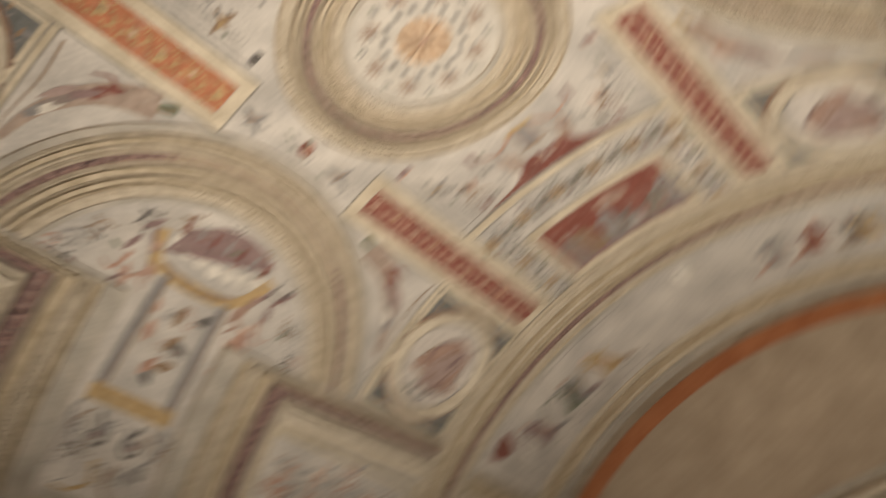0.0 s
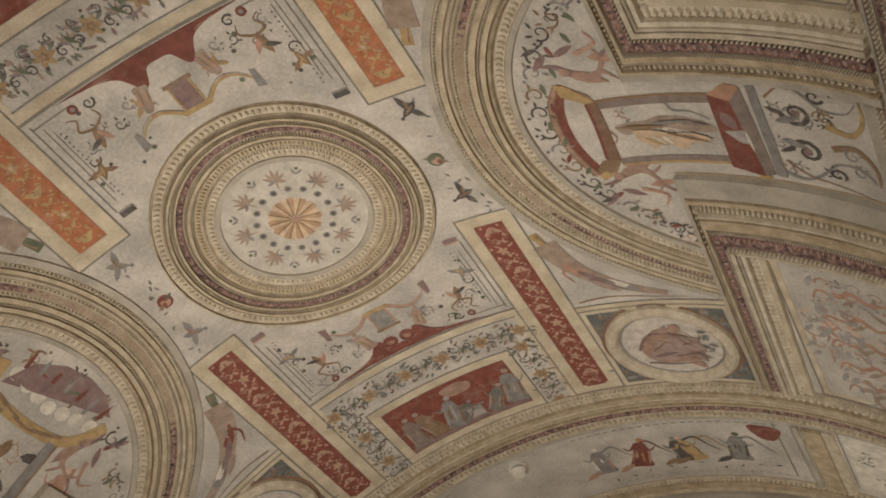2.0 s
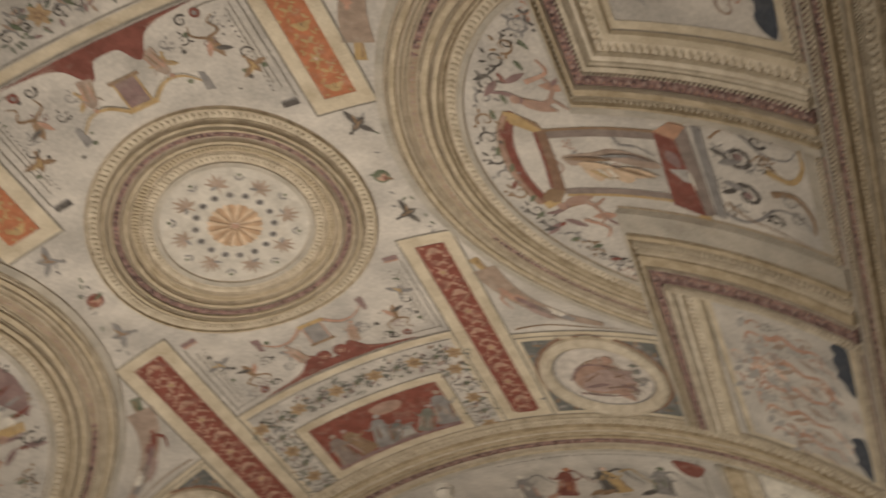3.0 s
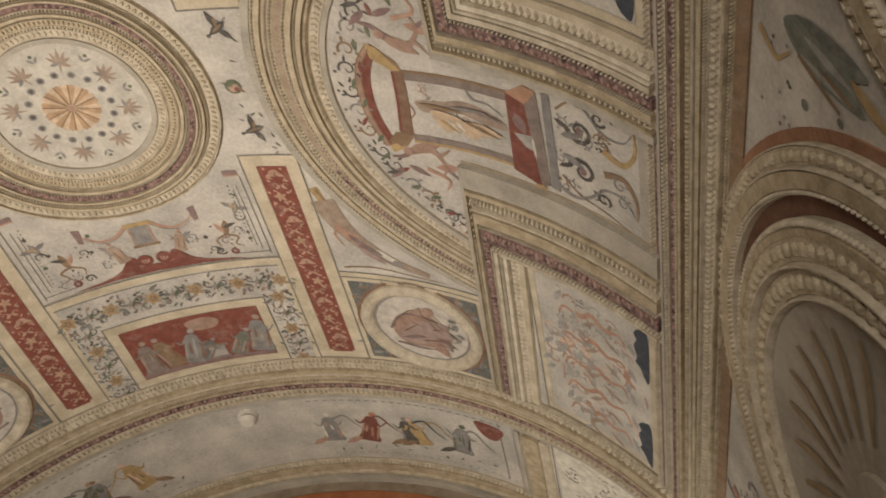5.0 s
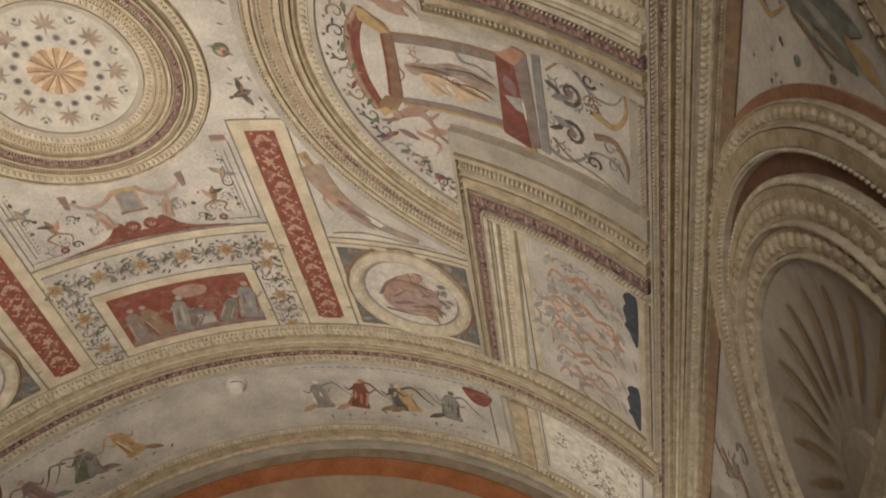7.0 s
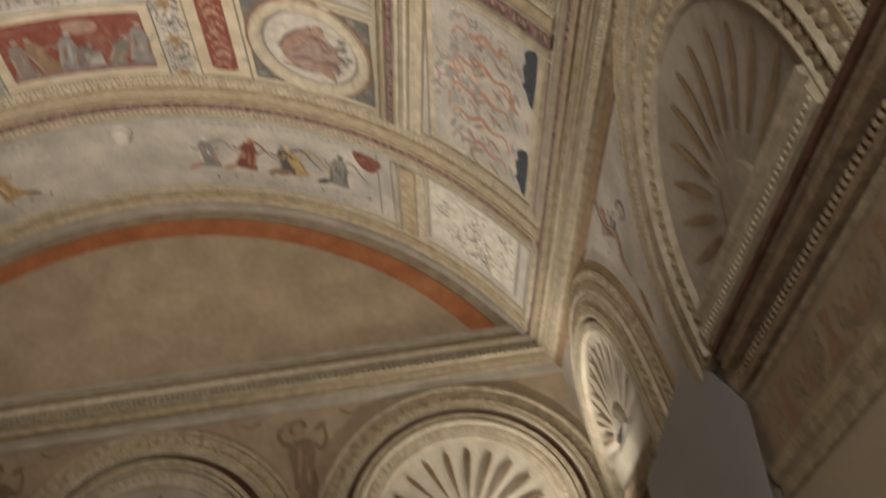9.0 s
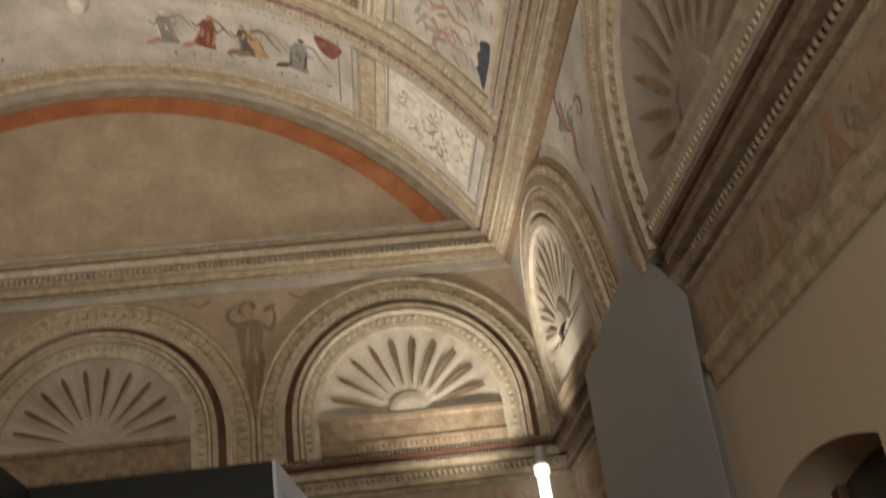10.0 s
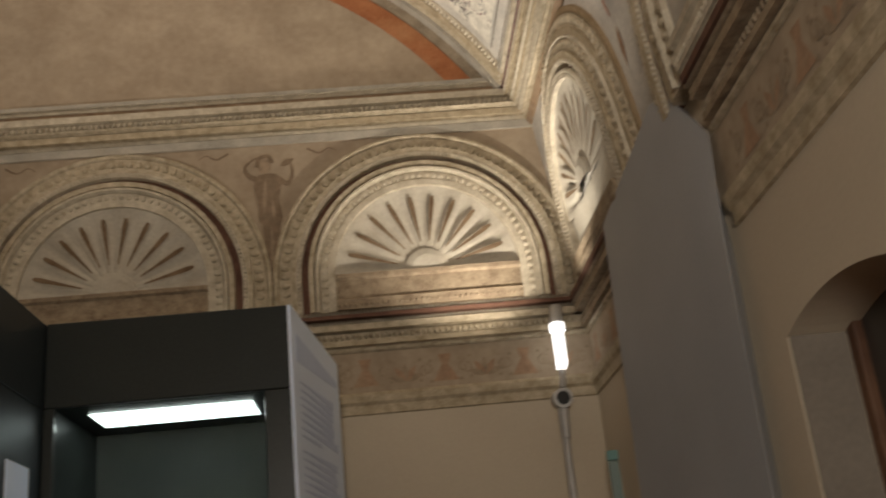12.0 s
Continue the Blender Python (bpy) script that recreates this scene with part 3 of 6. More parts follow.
    for kind, a, b, h, mat in spec:
        bm = bmesh.new()
        a, b = r + a * w, r + b * w
        mid, wd = (a + b) / 2, b - a
        p = legs(mid)
        if kind == "flat":
            sweep(bm, p, [(-wd / 2, 0), (-wd / 2, h), (wd / 2, h), (wd / 2, 0)], surf)
        elif kind == "round":
            sweep(bm, p, [(-wd / 2 * math.cos(math.pi * i / 5), h * (0.4 + 0.6 * math.sin(math.pi * i / 5)) if 0 < i < 5 else 0) for i in range(6)], surf)
        else:
            sweep(bm, p, [(-wd / 2, 0), (-wd / 2, h * 0.75), (wd / 2, h * 0.75), (wd / 2, 0)], surf)
            bumps(bm, p, 0, max(0.020, min(0.045, wd * 0.85)), max(0.015, min(0.032, wd * 0.6)), wd * 0.75, 0.013, surf, h * 0.75)
        part({"flat": "fascia", "round": "torus", "eggs": "egg_and_dart", "beads": "beading"}[kind], bm, mat, base)
    return base


for i, cx in enumerate((0.41, -1.10, -2.61)):
    shell_niche(on_end, cx, 2.965, 0.45, 0.755, 11, "round-headed niche with a stucco scallop shell on the end wall", 2.785)
for surf in (on_right, on_left):
    for cy in (4.58, 2.67, 0.74):
        shell_niche(surf, cy, 3.05 if cy > 4 else 2.89, 0.55 if cy < 4 else 0.45, 0.955 if cy < 4 else 0.75, 12, "round-headed niche with a stucco scallop shell on the side wall", 2.785)

# ---- stucco mouldings of the vault ----
def mirrored(path, sign):
    """The path on the other half of the vault, run the other way so that its left stays its inside."""
    return path if sign > 0 else [(-u, v) for u, v in reversed(path)]


# round medallion at the crown: rings from the rim inwards
MED = arc(0, YM, 0.57, 0, 2 * math.pi * 71 / 72, 71)
moulding("medallion_frame", MED, [
    ("flat", 0.0, 0.010, 0.02, STUCCO), ("eggs", 0.010, 0.048, 0.028, STUCCO_PALE), ("beads", 0.048, 0.060, 0.03, STUCCO_PALE), ("flat", 0.060, 0.074, 0.028, OCHRE_PALE), ("beads", 0.074, 0.090, 0.032, STUCCO_PALE), ("flat", 0.090, 0.102, 0.024, OCHRE_PALE),
    ("flat", 0.102, 0.128, 0.016, STUCCO_DARK), ("beads", 0.128, 0.144, 0.03, STUCCO_PALE), ("flat", 0.144, 0.160, 0.022, OCHRE_PALE), ("beads", 0.160, 0.172, 0.026, STUCCO_PALE), ("eggs", 0.172, 0.20, 0.026, OCHRE_PALE),
    ("beads", 0.20, 0.216, 0.022, STUCCO_PALE), ("eggs", 0.216, 0.25, 0.02, STUCCO_PALE), ("flat", 0.25, 0.275, 0.012, GREYBAND)],
    on_vault, "round stucco medallion frame with rings of eggs and beads", True)

# transverse bands at both ends of the painted field
SE = SMAX + 0.02
for y0, d in ((4.21, 1), (2 * YM - 4.21, -1)):
    path = [(SE, y0), (-SE, y0)] if d < 0 else [(-SE, y0), (SE, y0)]
    moulding("transverse_band", path, [
        ("beads", 0.0, 0.024, 0.03, STUCCO_PALE), ("eggs", 0.024, 0.074, 0.035, STUCCO_PALE), ("flat", 0.074, 0.104, 0.03, OCHRE), ("round", 0.104, 0.126, 0.034, STUCCO_PALE), ("flat", 0.126, 0.150, 0.026, OCHRE),
        ("beads", 0.150, 0.172, 0.024, STUCCO_PALE), ("flat", 0.172, 0.192, 0.022, OCHRE), ("flat", 0.192, 0.242, 0.014, STUCCO_DARK), ("beads", 0.242, 0.272, 0.034, STUCCO_PALE), ("round", 0.272, 0.300, 0.025, STUCCO), ("flat", 0.300, 0.330, 0.012, GREYBAND)],
        on_vault, "gilded stucco band running across the vault")
moulding("end_band", [(-SE, 5.13), (SE, 5.13)], [
    ("eggs", 0.0, 0.04, 0.03, STUCCO_PALE), ("flat", 0.04, 0.10, 0.02, OCHRE), ("round", 0.10, 0.15, 0.03, STUCCO), ("flat", 0.15, 0.213, 0.035, GREYBAND)],
    on_vault, "ochre and grey stucco band along the end wall")

# large round-headed frames on the haunches, with square shoulders below
KC, KR0, KR1 = 1.79, 0.74, 1.06
KS = 1.535
for sign in (1, -1):
    a0 = math.acos((KC - KS) / KR1)
    ring = [(KC - KR1 * math.cos(a), YM + KR1 * math.sin(a)) for a in [a0 - 2 * a0 * i / 60 for i in range(61)]]
    moulding("arch_frame", mirrored(ring, sign), [
        ("flat", 0.0, 0.035, 0.012, GREYBAND), ("beads", 0.035, 0.055, 0.03, STUCCO_PALE), ("flat", 0.055, 0.077, 0.022, OCHRE_PALE), ("round", 0.077, 0.10, 0.026, STUCCO_PALE),
        ("beads", 0.10, 0.12, 0.03, STUCCO_PALE), ("flat", 0.12, 0.15, 0.008, STUCCO_DARK), ("beads", 0.15, 0.17, 0.03, STUCCO_PALE),
        ("flat", 0.17, 0.195, 0.025, OCHRE_PALE), ("beads", 0.195, 0.21, 0.03, STUCCO_PALE), ("flat", 0.21, 0.232, 0.026, OCHRE_PALE), ("round", 0.232, 0.255, 0.03, STUCCO), ("eggs", 0.255, 0.295, 0.025, STUCCO_PALE), ("flat", 0.295, 0.32, 0.012, GREYBAND)],
        on_vault, "large half-round stucco frame on the haunch of the vault")
    # square shoulders: one mitred frame steps in round each haunch panel, from the kiosk's grey edge to the panel
    for side in (1, -1):
        f, along, across = stepped(sign, side)
        moulding("shoulder_frame", [(along, 0.0), (0.0, 0.0), (0.0, across)], [
            ("flat", 0.0, -0.04, 0.030, GREYBAND), ("flat", -0.04, -0.056, 0.036, OCHRE), ("eggs", -0.056, -0.09, 0.046, STUCCO_PALE), ("round", -0.09, -0.102, 0.042, STUCCO_PALE),
            ("flat", -0.102, -0.136, 0.038, OCHRE), ("beads", -0.136, -0.15, 0.05, STUCCO_LIT_CREAM), ("flat", -0.15, -0.20, 0.032, STUCCO_DARK), ("beads", -0.20, -0.22, 0.05, STUCCO_LIT_CREAM),
            ("flat", -0.22, -0.245, 0.042, STUCCO_PALE), ("round", -0.245, -0.262, 0.048, STUCCO_LIT_CREAM), ("flat", -0.262, -0.285, 0.036, STUCCO_LIT_CREAM), ("eggs", -0.285, -0.328, 0.042, STUCCO_LIT_CREAM), ("flat", -0.328, -0.36, 0.02, CREAM)],
            f, "stepped stucco frame with eggs and a beaded dark band", group="shoulder frames of the haunch panels")
    # inner frame edge and longitudinal strip over the springing
    line = [(sign * 2.335, 0.85), (sign * 2.335, 4.22)]
    k = -1 if sign > 0 else 1
    moulding("springing_band", line, [
        ("beads", 0.0, k * 0.022, 0.03, STUCCO_PALE), ("flat", k * 0.022, k * 0.06, 0.012, STUCCO_DARK)],
        on_vault, "beaded band along the springing of the vault")
    # frame of the strip beyond the transverse band, ribs continuing to the end wall
    line = [(sign * 1.50, 4.545), (sign * 1.50, 5.13)]
    moulding("haunch_rib", line, [("flat", 0.0, k * 0.03, 0.02, GREYBAND), ("beads", k * 0.03, k * 0.05, 0.03, STUCCO_PALE), ("flat", k * 0.05, k * 0.14, 0.03, OCHRE), ("flat", k * 0.14, k * 0.19, 0.02, STUCCO_PALE)],
        on_vault, "short gilded rib towards the end wall")

# ---- frescoes ----
def smooth(pts, k=5, closed=False):
    """A flowing line through the points (Catmull-Rom)."""
    n = len(pts)
    if n < 3:
        return pts
    out = []
    for i in range(n if closed else n - 1):
        q = [pts[j % n] if closed else pts[min(max(j, 0), n - 1)] for j in (i - 1, i, i + 1, i + 2)]
        for m in range(k):
            t = m / k
            out.append(tuple(0.5 * (2 * b + (c - a) * t + (2 * a - 5 * b + 4 * c - d) * t * t + (3 * b - a - 3 * c + d) * t ** 3) for a, b, c, d in zip(*q)))
    return out if closed else out + [pts[-1]]


class Canvas:
    """Lays painted shapes on a surface under one thing, one mesh a motif, each stroke a little above the last."""

    def __init__(self, owner, surf, h=0.002):
        self.owner, self.surf, self.h0 = owner, surf, h
        self.bm = None

    def begin(self, name, h=0.0):
        self.done()
        self.name, self.bm, self.mats, self.h = name, bmesh.new(), [], self.h0 + h * 0.5
        return self

    def done(self):
        if self.bm and self.bm.faces:
            me = bpy.data.meshes.new(self.name)
            self.bm.to_mesh(me)
            for m in self.mats:
                me.materials.append(m)
            ob = new(self.name, me)
            ob.parent = self.owner
        if self.bm:
            self.bm.free()
        self.bm = None
        return self

    def lay(self, mat, f, *args, **kw):
        before = len(self.bm.faces)
        f(self.bm, *args, **kw)
        if mat not in self.mats:
            self.mats.append(mat)
        self.bm.faces.ensure_lookup_table()
        k = self.mats.index(mat)
        for i in range(before, len(self.bm.faces)):
            self.bm.faces[i].material_index = k
        self.h += 0.00012
        return self

    def rect(self, mat, u0, u1, v0, v1, step=0.1):
        return self.lay(mat, sheet, u0, u1, v0, v1, self.surf, self.h, step)

    def poly(self, mat, pts):
        return self.lay(mat, patch, pts, self.surf, self.h)

    def dot(self, mat, u, v, r, n=10, rv=None):
        return self.lay(mat, disc, u, v, r, self.surf, self.h, n, rv)

    def leaf(self, mat, u, v, a, length, width):
        return self.lay(mat, leaf, u, v, a, length, width, self.surf, self.h)

    def line(self, mat, pts, w, taper=True):
        return self.lay(mat, stroke, smooth(pts), w, self.surf, self.h, taper)

    def shape(self, mat, pts):
        """A rounded shape through the points."""
        return self.poly(mat, smooth(pts, 4, True))

    def curl(self, mat, u, v, r, start, turns, w, sign=1):
        return self.lay(mat, stroke, spiral(u, v, r, start, turns, 14, sign), w, self.surf, self.h)

    # motifs
    def flower(self, u, v, r, m1, m2, a=0.0, n=5):
        for i in range(n):
            self.leaf(m1, u, v, a + i * 2 * math.pi / n, r, r * 0.55)
        return self.dot(m2, u, v, r * 0.3, 7)

    def bird(self, u, v, a, k, mat, light):
        c, s = math.cos(a), math.sin(a)
        self.leaf(mat, u - c * k * 0.5, v - s * k * 0.5, a, k, k * 0.34)
        self.leaf(mat, u, v, a + 1.9, k * 0.8, k * 0.26)
        self.leaf(mat, u, v, a - 1.7, k * 0.7, k * 0.26)
        self.leaf(light, u, v, a + 2.2, k * 0.5, k * 0.12)
        self.leaf(light, u - c * k * 0.3, v - s * k * 0.3, a, k * 0.6, k * 0.10)
        return self.dot(mat, u + c * k * 0.52, v + s * k * 0.52, k * 0.09, 7)

    def robe(self, u, v, a, k, main, fold, light, rng):
        """A draped shape, upright along a: plain folds and a round top."""
        c, s = math.cos(a), math.sin(a)

        def at(f, g):
            return u + c * f * k - s * g * k, v + s * f * k + c * g * k
        self.shape(main, [at(0, -0.20), at(0.25, -0.17), at(0.55, -0.13), at(0.80, -0.12), at(0.86, 0.0), at(0.80, 0.12), at(0.52, 0.15), at(0.22, 0.2), at(0, 0.24), at(-0.03, 0.05)])
        for i in range(4):
            g = -0.16 + 0.1 * i + 0.03 * rng.random()
            p = at(0.03, g)
            self.leaf(fold if i % 2 else light, p[0], p[1], a + 0.1 * (rng.random() - 0.5), k * (0.5 + 0.25 * rng.random()), k * 0.055)
        for g in (-1, 1):
            p = at(0.72, 0.1 * g)
            self.line(main, [p, at(0.57, 0.20 * g), at(0.60 + 0.16 * rng.random(), 0.31 * g)], k * 0.075)
        p = at(0.95, 0.02)
        return self.dot(light, p[0], p[1], k * 0.07, 8)

    def tendril(self, u, v, a, k, mat, rng):
        c, s = math.cos(a), math.sin(a)
        sg = 1 if rng.random() < 0.5 else -1
        self.curl(mat, u, v, k * 0.5, a, 1.1, k * 0.14, sg)
        for i in range(3):
            b = a + 1.6 + i * 1.1 * sg
            self.leaf(mat, u + math.cos(b) * k * 0.42, v + math.sin(b) * k * 0.42, b + 0.5, k * 0.42, k * 0.15)
        return self.dot(mat, u + c * k * 0.75, v + s * k * 0.75, k * 0.1, 6)

    def palmette(self, u, v, a, k, m1, m2):
        for i in range(5):
            self.leaf(m1 if i % 2 else m2, u, v, a + (i - 2) * 0.48, k * (1 - 0.1 * abs(i - 2)), k * 0.2)
        return self.line(m2, [(u, v), (u - math.cos(a) * k * 0.5, v - math.sin(a) * k * 0.5)], k * 0.16)


def edged(c, u0, u1, v0, v1, w, mat, line=None):
    """A painted border of four strips, with thin dark edges."""
    for a in ((u0, u1, v0, v0 + w), (u0, u1, v1 - w, v1), (u0, u0 + w, v0 + w, v1 - w), (u1 - w, u1, v0 + w, v1 - w)):
        c.rect(mat, *a)
    if line:
        e = 0.008
        for a in ((u0 - e, u1 + e, v0 - e, v0), (u0 - e, u1 + e, v1, v1 + e), (u0 - e, u0, v0, v1), (u1, u1 + e, v0, v1)):
            c.rect(line, *a)


LINE = paint("grey_line_paint", (0.24, 0.22, 0.18), 0.3)
SLATE = paint("slate_green_paint", (0.15, 0.16, 0.15), 0.35)
rng = random.Random(11)


def strip(su, sv):
    red = sv > 0
    t = thing("painted_strip", f"{'red' if red else 'orange'} fresco strip with pale ornaments in a cream border", "fresco", "painted strips round the medallion")
    c = Canvas(t, quarter(su, sv))
    c.begin("border")
    edged(c, 0.55, 0.79, 0.345, 1.662, 0.055, CREAM, LINE)
    c.begin("field", 0.001).rect(RED if red else ORANGE, 0.607, 0.735, 0.402, 1.62, 0.13)
    v, i = 0.44, 0
    while v < 1.60:
        c.begin("grotesque", 0.003)
        u = 0.671 + 0.010 * math.sin(i * 2.1)
        m = P_STRIP if red else P_GOLD
        if i % 4 == 0:
            c.dot(m, u, v, 0.024, 10, 0.019).dot(P_CRIMSON if red else P_BROWN, u + 0.006, v + 0.006, 0.011, 7).leaf(m, u, v, 0.4, 0.045, 0.02).leaf(m, u, v, 2.7, 0.045, 0.02)
        elif i % 4 == 2:
            c.flower(u, v, 0.030, m, P_GOLD if red else P_PALE, i, 5).leaf(m, u + 0.01, v + 0.02, 1.2, 0.03, 0.014)
        else:
            for k in (-1, 1):
                c.begin("curl", 0.003)
                c.curl(m, u + k * 0.026, v, 0.018, math.pi / 2, 1.0, 0.0055, k)
                c.leaf(m, u, v, math.pi / 2 + k * 0.8, 0.035, 0.014)
        for k in (-1, 1):
            c.begin("sprig", 0.003)
            c.leaf(m, u + k * 0.042, v + 0.025, math.pi / 2 + k * (0.5 + rng.random()), 0.026, 0.009)
            c.begin("berry", 0.003).dot(m, u + k * (0.03 + 0.02 * rng.random()), v - 0.024, 0.007, 6)
        v += 0.066
        i += 1
    c.done()


def picture(sv):
    t = thing("painted_picture", "red fresco with draped shapes in a cream frame", "fresco", "small pictures on the crown of the vault")
    c = Canvas(t, quarter(1, sv))
    c.begin("frame")
    edged(c, -0.385, 0.385, 1.205, 1.665, 0.048, CREAM, LINE)
    c.begin("field", 0.002).rect(RED, -0.335, 0.335, 1.255, 1.617, 0.1)
    for i, (u, v, k, m, l) in enumerate(((-0.265, 1.59, 0.24, P_POST, P_MAUVEPALE), (-0.15, 1.575, 0.23, P_BROWN, P_FADED), (-0.07, 1.58, 0.24, P_GREY, P_GREYPALE), (-0.02, 1.585, 0.17, P_BLUEGREY, P_GREY), (0.15, 1.58, 0.20, P_GREENGREY, P_FADED), (0.275, 1.575, 0.26, P_GREY, P_MAUVEPALE))):
        c.begin("draped_shape", 0.004).robe(u, v, -math.pi / 2 + (0.0, -0.25, 0.2, 0.5, 0.45, 0.12)[i], k, m, P_UMBER, l, rng)
    c.begin("pale_block", 0.0042).rect(P_GREYPALE, 0.02, 0.10, 1.50, 1.575).rect(P_POST, 0.0, 0.12, 1.485, 1.503).rect(P_POST, 0.01, 0.11, 1.573, 1.588)
    c.begin("rosy_cloud", 0.003).shape(P_ROSE, [(-0.03, 1.30), (0.06, 1.28), (0.13, 1.31), (0.10, 1.36), (0.0, 1.36)])
    c.begin("ground_line", 0.0035)
    c.rect(P_MAUVE, -0.33, 0.33, 1.585, 1.612)
    c.done()


def flower_border(sv):
    t = thing("flower_border", "white painted border with golden flowers and dark scrolls", "fresco", "flower borders on the crown of the vault")
    c = Canvas(t, quarter(1, sv))
    c.begin("outline")
    c.rect(CREAM, -0.545, 0.545, 0.945, 0.985)
    c.rect(LINE, -0.545, 0.545, 0.932, 0.945)
    c.rect(LINE, -0.535, 0.535, 0.990, 0.996)
    for k in (-1, 1):
        c.rect(CREAM, min(k * 0.545, k * 0.52), max(k * 0.545, k * 0.52), 0.985, 1.665)
    spots = [(-0.50 + 0.1 * i + 0.0, 1.09) for i in range(11)] + [(k * 0.46, 1.09 + 0.115 * j) for k in (-1, 1) for j in range(1, 6)]
    for i, (u, v) in enumerate(spots):
        c.begin("flower", 0.001)
        if i % 2 == 0:
            c.flower(u, v, 0.046, P_BUNCH, P_BROWN, i, 6)
            c.flower(u, v, 0.022, P_BROWN, P_BUNCH, i + 0.5, 5)
            for k in (-1, 1):
                c.leaf(P_GREENGREY, u + k * 0.03, v + 0.01, math.pi / 2 - k * 1.1, 0.04, 0.016)
        else:
            c.palmette(u, v - 0.012, math.pi / 2, 0.055, P_TAN, P_GREY)
            c.curl(P_DARK, u - 0.035, v - 0.02, 0.022, 1.0, 1.2, 0.007)
            c.curl(P_DARK, u + 0.035, v - 0.02, 0.022, 2.2, 1.2, 0.007, -1)
            c.leaf(P_GREEN, u, v + 0.02, -math.pi / 2 + 0.5, 0.05, 0.018)
        for _ in range(7):
            a, q = rng.random() * 6.28, 0.035 + 0.035 * rng.random()
            c.begin("leaf", 0.0014).leaf((P_GREENGREY, P_GREY, P_MAUVE, P_TAN)[rng.randrange(4)], u + q * math.cos(a), v + q * math.sin(a), a + 0.8, 0.035, 0.013)
        for _ in range(5):
            a, q = rng.random() * 6.28, 0.04 + 0.03 * rng.random()
            c.begin("berry", 0.0018).dot(P_DARK if rng.random() < 0.6 else P_GREEN, u + q * math.cos(a), v + q * math.sin(a), 0.005 + 0.004 * rng.random(), 6)
        c.begin("tendril", 0.002).curl(P_GREY, u + 0.045, v + 0.05, 0.022, rng.random() * 6, 1.0, 0.005)
        c.begin("tendril", 0.002).curl(P_DARK, u - 0.045, v + 0.045, 0.018, rng.random() * 6, 1.0, 0.005)
    c.done()


